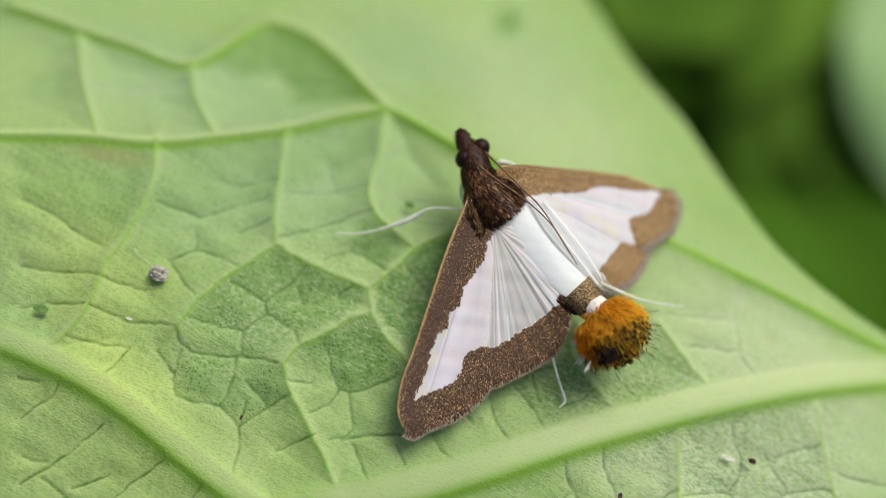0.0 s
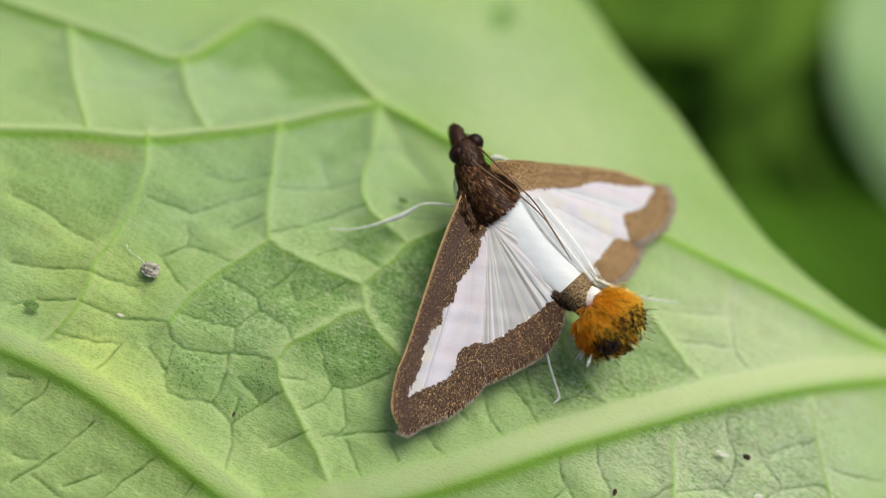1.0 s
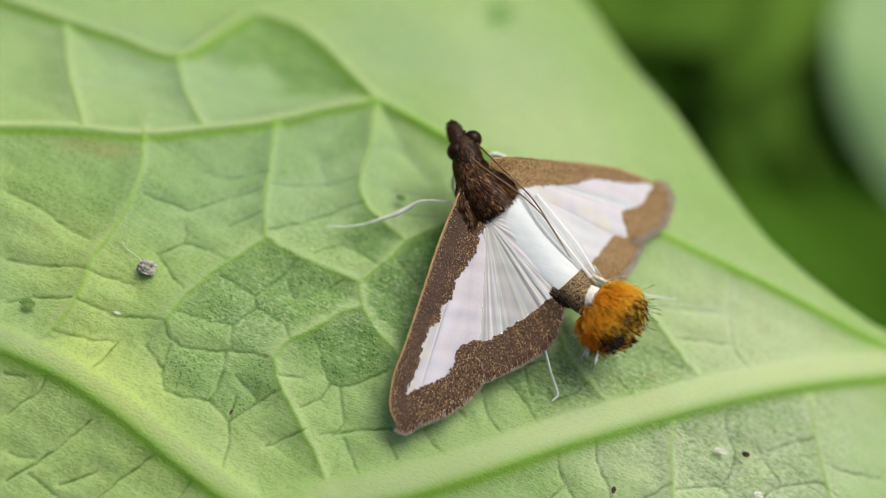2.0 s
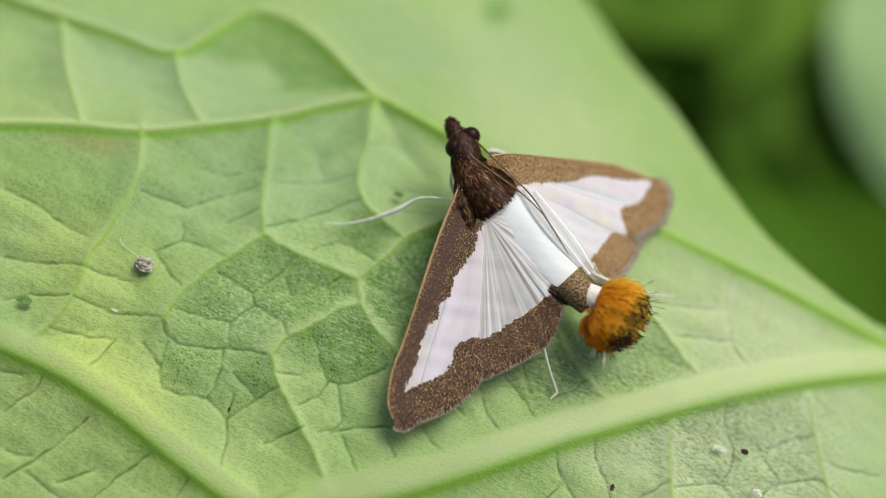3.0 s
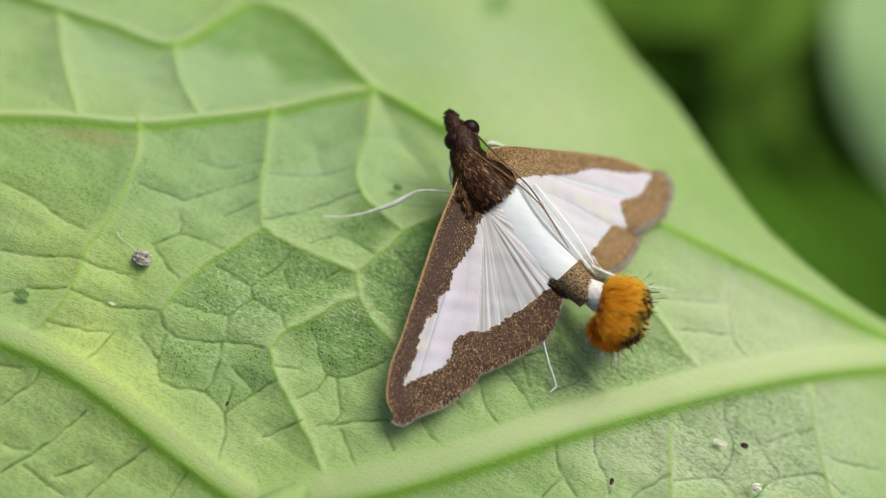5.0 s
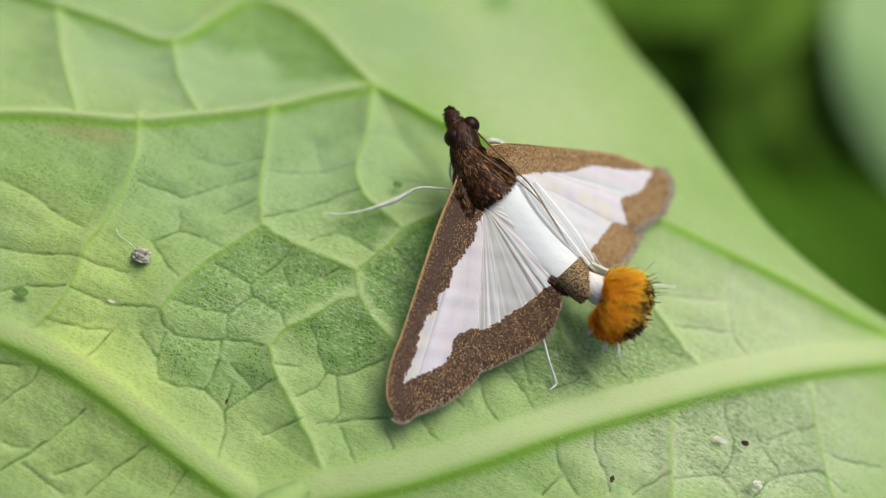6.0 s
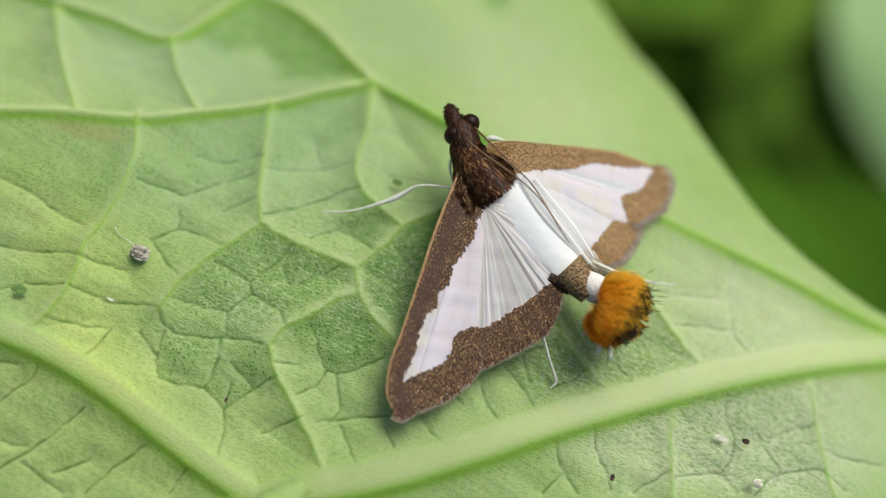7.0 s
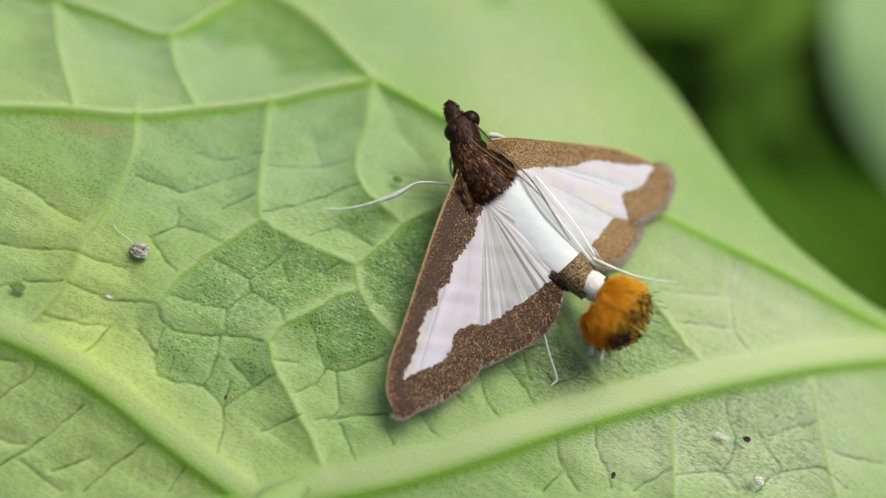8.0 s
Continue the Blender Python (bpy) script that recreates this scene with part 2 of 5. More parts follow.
def distance_to(lines, x, y, reach):
    """How far each point lies from the nearest of the lines, up to reach."""
    best = np.full(x.shape, reach * 1.0)
    for line in lines:
        for a, b in zip(line[:-1], line[1:]):
            near = np.nonzero((x > min(a[0], b[0]) - reach) & (x < max(a[0], b[0]) + reach) & (y > min(a[1], b[1]) - reach) & (y < max(a[1], b[1]) + reach))[0]
            if not len(near):
                continue
            px, py = x[near] - a[0], y[near] - a[1]
            d = b - a
            t = np.clip((px * d[0] + py * d[1]) / max(d @ d, 1e-9), 0, 1)
            best[near] = np.minimum(best[near], np.hypot(px - t * d[0], py - t * d[1]))
    return best


def inside(poly, x, y):
    """Signed distance to a closed line: positive inside."""
    ring = np.concatenate([poly, poly[:1]])
    d = np.full(x.shape, 1e9)
    odd = np.zeros(x.shape, bool)
    for a, b in zip(ring[:-1], ring[1:]):
        e = b - a
        t = np.clip(((x - a[0]) * e[0] + (y - a[1]) * e[1]) / max(e @ e, 1e-12), 0, 1)
        d = np.minimum(d, np.hypot(x - a[0] - t * e[0], y - a[1] - t * e[1]))
        if a[1] != b[1]:
            odd ^= ((a[1] > y) != (b[1] > y)) & (x < a[0] + e[0] * (y - a[1]) / e[1])
    return np.where(odd, d, -d)


def lumps(x, y, scale, seed):
    """Smooth uneven field of about -1 to 1 made of crossing waves."""
    rng = np.random.RandomState(seed)
    out = np.zeros(np.shape(x))
    for _ in range(9):
        a, f, ph = rng.uniform(0, 2 * math.pi), rng.uniform(0.6, 1.7) / scale, rng.uniform(0, 6.28)
        out = out + np.sin(2 * math.pi * f * (x * math.cos(a) + y * math.sin(a)) + ph)
    return out / 4.0


def mesh_of(name, verts, faces, material, fields=None, smooth=True):
    me = bpy.data.meshes.new(name)
    me.from_pydata(np.asarray(verts, float).tolist(), [], [list(f) for f in faces])
    for key, values in (fields or {}).items():
        me.attributes.new(key, "FLOAT", "POINT").data.foreach_set("value", np.asarray(values, np.float32))
    me.materials.append(material)
    if smooth:
        me.polygons.foreach_set("use_smooth", [True] * len(me.polygons))
    me.update()
    return me


def part(name, me, parent, label=""):
    ob = new(name, me)
    ob.parent = parent
    if label:
        ob["label"] = label
    return ob


def tube(points, radii, sides=10, squash=1.0, cap=True):
    """Vertices and faces of a tapered round body along a line of points."""
    p = np.asarray(points, float)
    d = np.gradient(p, axis=0)
    d /= np.linalg.norm(d, axis=1)[:, None]
    up = np.array((0.0, 0.0, 1.0))
    verts, faces = [], []
    for i in range(len(p)):
        s = np.cross(d[i], up)
        if np.linalg.norm(s) < 1e-3:
            s = np.cross(d[i], (1.0, 0, 0))
        s /= np.linalg.norm(s)
        u = np.cross(s, d[i])
        for k in range(sides):
            a = 2 * math.pi * k / sides
            verts.append(p[i] + radii[i] * (math.cos(a) * s + squash * math.sin(a) * u))
    for i in range(len(p) - 1):
        for k in range(sides):
            a, b = i * sides + k, i * sides + (k + 1) % sides
            faces.append((a, b, b + sides, a + sides))
    if cap:
        faces.append(tuple(range(sides))[::-1])
        faces.append(tuple(range((len(p) - 1) * sides, len(p) * sides)))
    return verts, faces


def joined(pieces):
    verts, faces = [], []
    for v, f in pieces:
        k = len(verts)
        verts += list(v)
        faces += [tuple(i + k for i in q) for q in f]
    return verts, faces


# ---- the leaf ----
def lay(x, y):
    """The large form of the leaf blade, in millimetres: it arches over towards its far margin and rolls gently."""
    out = np.maximum(0.66 * x + 0.75 * y - 8.0, 0.0)
    far = np.maximum(y - 1.0 - 0.28 * x, 0.0)
    near = np.maximum(-y - 8.0 - 0.1 * x, 0.0)
    sag = 0.40 * (np.sqrt(out ** 2 + 64) - 8) + 0.47 * (np.sqrt(far ** 2 + 49) - 7) + 0.17 * (np.sqrt(near ** 2 + 25) - 5)
    return 0.2 * np.sin(0.23 * x + 0.11 * y + 1.0) + 0.15 * np.sin(0.17 * x - 0.31 * y) - sag


# veins of the leaf, in millimetres on the leaf
MAIN_A = [(-6, -19.9), (-2.2, -17.4), (2, -14.9), (6.5, -11.7), (11, -8.2), (15.9, -4.8), (21.1, -1.3), (27, 2.3), (34.3, 6.2)]
MAIN_B = [(-25.5, -14.9), (-24, -14.9), (-20, -15.2), (-16, -16.1), (-11.7, -17.5), (-7.6, -18.7), (-4.7, -19.4)]
MAIN_C = [(-32.1, -2), (-27.3, -0.2), (-22.4, 1.3), (-18.9, 3.4), (-14.7, 6.2), (-12.2, 8.4), (-8.8, 10.9)]
MAIN_D = [(-8.8, 10.9), (-6, 10.1), (-2.7, 9.2), (1.2, 8.9), (7.2, 8.3), (13.5, 7.8), (19.5, 7.4), (24.1, 7.2), (29, 7), (35.4, 7.1)]
MAIN_E = [(-8.8, 11), (-11.3, 12.8), (-14.4, 15.1), (-17.8, 16.6), (-21, 16.3), (-22.4, 13.2), (-24.1, 9.3), (-28.7, 9.4), (-33.3, 9.5), (-39.2, 9.8)]
MAIN_VEINS = [MAIN_A, MAIN_B, MAIN_C, MAIN_D, MAIN_E]
SIDE_VEINS_1 = [
    [(-22.4, 1.7), (-21, -1.9), (-20.9, -5.7), (-21.4, -8), (-21.2, -10.7), (-21.8, -13.1), (-22.8, -14.7)],
    [(-14.8, 6.4), (-13.4, 1.9), (-12.5, -1), (-11.7, -2.8)],
    [(-11.7, -2.8), (-13.3, -5.2), (-14.6, -7.5), (-15.1, -8.8), (-15.4, -10.3)],
    [(-11.7, -2.8), (-9.4, -3.2), (-6.9, -3.4), (-4.8, -3.5)],
    [(-4.8, -3.5), (-3.7, -1.5), (-2.8, 0.4), (-1.6, 1.6), (-0.4, 2.8)],
    [(-4.8, -3.5), (-4.1, -4.8), (-3, -6), (-0.8, -7.2)],
    [(-4, -4.9), (-5.2, -5.9), (-6.5, -7.5), (-7.7, -8.8), (-8.2, -10.1)],
    [(-8.2, -10.1), (-7.4, -11.3), (-6.3, -12.4), (-4.9, -13.6), (-3.4, -15), (-1.6, -16.8)],
    [(7.8, -1), (9.5, -3.2), (11.5, -4.6), (13.9, -5.8)],
]
SIDE_VEINS_2 = [
    [(14.3, 1.3), (16.8, -0.4), (19.1, -1.9)],
    [(17.7, -5.3), (18.1, -7.4), (19, -10.5)],
    [(26.7, 0.1), (27.3, -2), (28.2, -4.5), (29.3, -6.8)],
    [(-8.8, 11.1), (-8.2, 8.3), (-7.7, 6.3), (-7.5, 3.8), (-6.5, 2), (-4.5, 0.9), (-2.9, 0.3)],
    [(-32.8, 8.7), (-30, 4.8), (-26.3, 0.5)],
    [(-24, 9.5), (-21.6, 6.1), (-19.2, 3.8)],
]
SIDE_VEINS = SIDE_VEINS_1 + SIDE_VEINS_2
VEINLETS_1 = [
    [(-20.1, -2.9), (-17.1, -2.7), (-15.7, -1.4), (-13.4, 0.4)],
    [(-14.3, -2.8), (-12.7, -1.3)],
    [(-16.9, -3.9), (-16.5, -5), (-17.8, -6.3), (-16.1, -7.6), (-15.2, -8)],
    [(-16.5, -5), (-15.3, -4.9), (-13.4, -5.2)],
    [(-12.7, 1.1), (-10.6, 2), (-7.6, 3.6)],
    [(-11.7, -2.2), (-9.6, -0.5), (-7.8, 1.1), (-6.5, 2)],
    [(-8.3, -2.6), (-6.9, -1.3), (-5.3, -1.5), (-4.1, -2)],
    [(-10.8, 4.6), (-9.7, 3)],
    [(-3.6, 2.2), (-1.5, 2.6)],
    [(-2.9, -1.3), (-1, -2.4)],
    [(-7.7, 6.3), (-6, 7.5), (-2.9, 5.6)],
    [(-5.1, 3.7), (-3, 4.1), (-1.2, 4.1)],
    [(-13.4, -6.3), (-10.9, -6.7), (-9.6, -4.6), (-9.2, -3.4)],
    [(-10.9, -6.7), (-10.5, -7.4), (-11.5, -9), (-10.9, -10.5)],
]
VEINLETS_2 = [
    [(-10.5, -7.4), (-8.3, -7.9), (-7.6, -8.7)],
    [(-11.5, -9), (-13.1, -9.3), (-14.9, -9.5)],
    [(-15.4, -10.3), (-15, -11.1), (-14, -11.5), (-12.7, -11.2), (-10.8, -10.6), (-8.5, -10.2)],
    [(-9.3, -5.1), (-8.4, -6)],
    [(-6.6, -4.7), (-5.8, -3.8)],
    [(-11.2, -10.8), (-10.8, -12), (-10.8, -13.3), (-11, -14), (-12.5, -14.3), (-13.8, -14.4), (-14.4, -13.5), (-14.6, -11.6)],
    [(-11, -14), (-9.4, -14.8), (-8.9, -15.9), (-8.6, -17.6), (-8.4, -18.6)],
    [(-9.4, -14.8), (-8.1, -13.1), (-7, -11.9)],
    [(-10, -12), (-8.1, -13)],
    [(-6.6, -15.4), (-5.6, -14.5), (-4.6, -13.7)],
    [(-6.1, -8.1), (-5.5, -8.8), (-4.9, -9.7), (-4.2, -10.4), (-3.5, -10.4), (-2.7, -9.9), (-1.1, -8.5)],
]
VEINLETS_3 = [
    [(-4.2, -10.4), (-4.5, -11.6), (-5.5, -12.5)],
    [(-3.5, -10.4), (-2.5, -12.5), (-2.9, -13.4)],
    [(-3.7, -13.7), (-1.8, -12.7), (0.8, -11.7)],
    [(-2.1, -13.3), (-1.1, -14.4), (-0.1, -15.6)],
    [(0.5, -12.5), (1.5, -13.5)],
    [(-7.4, -11.1), (-6, -10.7)],
    [(-4.4, -17.4), (-2.9, -17.2)],
    [(-9.5, -13.2), (-9.3, -14.8)],
    [(-26.6, -10), (-24.8, -9.7), (-21.7, -8.9), (-20.5, -9), (-18.4, -8.8)],
    [(-25.4, -12.6), (-24, -11.7), (-21.5, -11)],
    [(-21.1, -11), (-18.4, -11), (-15.4, -10.3)],
    [(-21.7, -13.3), (-19.4, -13), (-17.7, -12.5)],
    [(-22.2, -7), (-23.8, -6.8), (-26.5, -6), (-28.5, -5.8)],
    [(-17.7, -12.5), (-18.1, -13.7), (-18.5, -15.3)],
    [(-16, -12.2), (-14.5, -13.1)],
]
VEINLETS_4 = [
    [(-22.5, -18.9), (-21.1, -17), (-20.9, -16.3)],
    [(-20.9, -22.6), (-19.4, -20.8), (-17.4, -17.7)],
    [(-15.4, -22.3), (-14.4, -20.4), (-13, -18.5)],
    [(-19.8, -21.8), (-18.4, -22.3), (-16.7, -22.7)],
    [(-10.6, -20.6), (-10.1, -18.9)],
    [(-17.7, -21.8), (-15.9, -20.3)],
    [(-21.5, -21.1), (-19.9, -20.9)],
    [(-23.5, -16.7), (-22.2, -16.5)],
    [(5.2, -7.5), (5.9, -8.8), (6.7, -9.5), (7.5, -10.1)],
    [(6.4, -6.3), (8.1, -7.3), (9.4, -8.6)],
    [(5.8, -6.4), (6.5, -5.5), (7.3, -4.9), (9.1, -3.9)],
    [(9.9, -6.5), (11, -5.6), (11.6, -4.7)],
    [(13.5, -3.8), (14.7, -4.6)],
    [(3.6, -8.8), (4.7, -9.6)],
    [(2.5, -11.2), (3.3, -11.9), (4.5, -12.4)],
    [(11, -9.9), (12, -11.3), (13.4, -12.3)],
]
VEINLETS_5 = [
    [(13.1, -8.3), (13.8, -9.5), (14.8, -10.5), (15.3, -11.4)],
    [(16.7, -11.1), (18.1, -9.5), (18.6, -9)],
    [(11.2, -13), (12.1, -11.4)],
    [(20.9, -2.8), (21.4, -4.3), (22.3, -5.5), (22.4, -6.9), (22, -7.9), (18.9, -9.3)],
    [(22, -7.9), (23.2, -8.8)],
    [(24, -4.9), (25.3, -6), (25.8, -6.6), (24.8, -7.7), (24.4, -8.6)],
    [(25.8, -6.6), (28.1, -5.5), (30.5, -6.2)],
    [(28.1, -4.1), (30.1, -3.9), (33.1, -3.3)],
    [(24.5, -4.6), (27.4, -2.6)],
    [(14.9, 2.3), (17.3, 3.1), (19.7, 3.9)],
    [(19.7, 6.7), (20, 4), (20.7, 1.7), (22, 0.1)],
    [(16.4, 0.5), (20.6, 1.8)],
    [(-29.3, 4.1), (-26.6, 5.5), (-23, 7.5)],
    [(-9, 15.1), (-7.1, 16.6), (-4.3, 16.3)],
]
VEINLETS_6 = [
    [(-22.2, 10.7), (-20.6, 9.6)],
    [(-19.3, 12.8), (-17.7, 11.7), (-15.7, 10.7)],
    [(-17.6, 0.3), (-15.7, 0.5), (-13.5, 1.8)],
    [(7.4, -5.2), (8.3, -6.8)],
]
VEINLETS = VEINLETS_1 + VEINLETS_2 + VEINLETS_3 + VEINLETS_4 + VEINLETS_5 + VEINLETS_6


def steps_between(stops):
    """Coordinates with their own spacing stretch by stretch: (from, to, step)."""
    out = [np.arange(a, b, s) for a, b, s in stops]
    return np.unique(np.round(np.concatenate(out), 4))


LEAF_CENTRE = (-12.0, -22.0)
LEAF_ROUND = [63.5, 63.8, 63.6, 63.5, 64.1, 64.9, 61.2, 53.8, 50.1, 48.7, 49.3, 50.6, 52.7, 54.8, 57.9, 62.4, 67.9, 68.3, 67.1, 64.9, 61.8, 59.0, 57.6, 58.5, 61.0, 63.8, 65.5, 65.4, 63.8, 61.4, 59.4, 58.2, 58.0, 58.1, 58.1, 57.6, 56.9, 56.9, 58.0, 60.3, 63.1, 65.3, 65.9, 64.7, 62.0, 58.9, 56.6, 55.8, 56.2, 57.4, 58.5, 59.1, 59.3, 59.6, 60.6, 62.2, 64.0, 65.0, 64.6, 62.4, 59.3, 56.3, 54.5, 54.6, 56.2, 58.6, 60.6, 61.8, 62.0, 61.9, 62.1, 62.7]


def leaf_radius(angle):
    """The blade's outline round its centre: smooth, with shallow lobes."""
    r = spline([(v,) for v in LEAF_ROUND], 20, True)[:, 0]
    k = (np.asarray(angle) / (2 * math.pi) % 1.0) * len(r)
    i = np.floor(k).astype(int)
    f = k - i
    return r[i % len(r)] * (1 - f) + r[(i + 1) % len(r)] * f


def relief(x, y):
    """Height over the smooth blade and the tissue fields at points of the leaf, in millimetres."""
    wob = (0.05 * lumps(x, y, 2.0, 3), 0.05 * lumps(x, y, 2.0, 4))
    wx, wy = x + wob[0], y + wob[1]
    lines_a = [spline(v, 6) for v in MAIN_VEINS]
    lines_b = [spline(v, 5) for v in SIDE_VEINS]
    lines_c = [np.array(v, float) for v in VEINLETS]
    da1 = np.minimum(distance_to(lines_a[:1], x, y, 6.0), 1.45 * distance_to(lines_a[1:2], x, y, 5.0))
    da2 = distance_to(lines_a[2:], x, y, 6.0)
    d_right = distance_to(lines_a[3:4], x, y, 3.0)
    low = np.exp(-(d_right / 1.2) ** 4) * np.clip((x - 3.0) / 5.0, 0, 1)
    db = distance_to(lines_b, wx, wy, 5.0)
    # the same ridges set over a little, to paint a greener foot as shade and a paler shoulder as light
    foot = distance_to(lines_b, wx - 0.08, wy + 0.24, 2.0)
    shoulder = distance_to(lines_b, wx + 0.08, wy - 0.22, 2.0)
    dc = distance_to(lines_c, wx + 0.035 * lumps(x, y, 0.8, 8), wy + 0.035 * lumps(x, y, 0.8, 9), 2.5)
    off_main = 1 - np.exp(-(da1 / 1.25) ** 6)
    z = (0.24 - 0.1 * np.clip((-4.0 - x) / 6.0, 0, 1)) * np.exp(-(da1 / 1.3) ** 3) + (0.2 - 0.15 * low) * np.exp(-(da2 / 0.55) ** 2)
    near = np.maximum(np.minimum(np.minimum(0.7 * (da1 - 0.9), da2), db), 0)
    sub = np.minimum(near, dc)
    steep = np.sqrt(near ** 2 + 0.0144) - 0.12
    z = z - 0.86 * (1 + 0.5 * np.clip((y + 1.0) / 8.0, 0, 1) * np.clip((1.0 - x) / 7.0, 0, 1)) * (1 - np.exp(-steep / 1.15)) + 0.16 * (1 - np.exp(-(dc / 0.7) ** 2)) * (1 - np.exp(-(near / 0.7) ** 2))
    z = z - 0.075 * np.exp(-(dc / 0.11) ** 2) * off_main
    z = z + 0.06 * lumps(x, y, 2.6, 5) * (1 - np.exp(-(near / 0.8) ** 2)) + (0.015 * lumps(x, y, 0.8, 6) + 0.008 * lumps(x, y, 0.33, 7)) * (1 - np.exp(-(da1 / 1.3) ** 4))
    d_left = distance_to(lines_a[1:2], x, y, 3.0)
    rib_and_light = np.clip(np.exp(-(da1 / 1.0) ** 4) * (1 - 0.2 * np.exp(-(d_left / 1.0) ** 4)) * np.clip(0.6 + x / 40.0, 0.5, 1) + np.exp(-(da2 / 0.45) ** 4) * 0.7 + 0.36 * np.exp(-(shoulder / 0.5) ** 2) * np.clip(0.75 + 0.4 * lumps(x, y, 3.0, 16), 0.3, 1), 0, 1)
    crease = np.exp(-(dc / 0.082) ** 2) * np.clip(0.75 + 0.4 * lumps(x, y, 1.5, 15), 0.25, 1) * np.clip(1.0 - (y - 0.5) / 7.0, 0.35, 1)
    # main veins offset to their shaded side, where the shade is painted green
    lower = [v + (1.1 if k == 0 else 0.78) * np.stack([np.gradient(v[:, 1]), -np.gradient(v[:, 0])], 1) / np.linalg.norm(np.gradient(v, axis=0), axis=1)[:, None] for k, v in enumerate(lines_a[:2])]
    shade_seam = distance_to(lower, x, y, 2.0)
    shade_edge_c = distance_to([v + (0.5 if k != 1 else 0.3) * np.stack([np.gradient(v[:, 1]), -np.gradient(v[:, 0])], 1) / np.linalg.norm(np.gradient(v, axis=0), axis=1)[:, None] * (-1 if k == 2 else 1) for k, v in enumerate(lines_a[2:])], x, y, 2.0)
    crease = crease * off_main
    flank_shade = np.exp(-((da1 - 1.2) / 0.24) ** 2) * 0.15 + np.exp(-(shade_seam / 0.5) ** 2) * 0.95 + np.exp(-(shade_edge_c / 0.32) ** 2) + np.exp(-(foot / 0.15) ** 2) * 0.7 * (1 - np.exp(-(da1 / 1.9) ** 6))
    green = np.clip(flank_shade + 0.85 * np.exp(-(d_right / 0.36) ** 2) * np.clip((x + 9.0) / 4.0, 0, 1), 0, 1)
    cell = 1 - np.exp(-(sub / 0.35) ** 2)
    deep = 1 - np.exp(-(near / 0.2) ** 2)
    return z, rib_and_light, crease, green, cell, deep


def spot(x, y, cx, cy, rx, ry=None, turn=0.0):
    """A soft patch."""
    c, s = math.cos(turn), math.sin(turn)
    u, v = (x - cx) * c + (y - cy) * s, -(x - cx) * s + (y - cy) * c
    return np.exp(-((u / rx) ** 2 + (v / (ry or rx)) ** 2) ** 1.5)


def cool(x, y):
    return np.clip(
        0.8 * spot(x, y, -9.4, 18.1, 6.0, 5.0, 0.00)
        + 0.6 * spot(x, y, 1.5, 22.9, 5.0, 8.0, 0.00)
        + 1 * spot(x, y, -23.5, 8.1, 14.0, 5.0, 0.00)
        + 0.8 * spot(x, y, -10.4, 3.9, 8.0, 5.0, 0.00)
        + 0.6 * spot(x, y, -17.8, -0.8, 8.0, 4.0, 0.00)
        + 0.5 * spot(x, y, 27.9, -3.2, 8.0, 5.0, 0.00), 0, 1)


def stain(x, y):
    return np.clip(
        1 * spot(x, y, -24.6, -0.8, 3.0, 0.7, 0.20)
        + 0.6 * spot(x, y, 15.5, -2.8, 0.5, 0.35)
        + 0.5 * spot(x, y, -25.3, -7.4, 0.7, 0.35, 0.00)
        + 0.35 * spot(x, y, 22.6, 3.6, 0.6, 0.5)
        + 0.3 * spot(x, y, 27.7, 5.4, 0.7, 0.5)
        + 0.45 * spot(x, y, 28.8, 0.7, 0.5, 0.3)
        + 0.3 * spot(x, y, 17.5, 2.2, 0.6, 0.2), 0, 1)


def fuzz(x, y):
    return np.clip(
        1 * spot(x, y, 13.5, -3.0, 4.5, 3.0, 0.00)
        + 0.7 * spot(x, y, 8.2, -5.1, 4.0, 3.0, 0.00)
        + 0.7 * spot(x, y, 24.6, -1.2, 6.0, 4.0, 0.00)
        + 1 * spot(x, y, 21.4, -6.0, 8.0, 4.0, 0.00)
        + 0.6 * spot(x, y, -9.3, -6.0, 5.0, 4.0, 0.00)
        + 0.4 * spot(x, y, -12.5, -10.5, 4.0, 4.0, 0.00)
        + 0.4 * spot(x, y, -8.0, -1.0, 5.0, 3.0, 0.00)
        + 0.6 * spot(x, y, -3.1, -6.1, 3.0, 4.0, 0.00)
        + 0.7 * spot(x, y, -1.0, -2.1, 3.0, 3.0, 0.00), 0, 1)


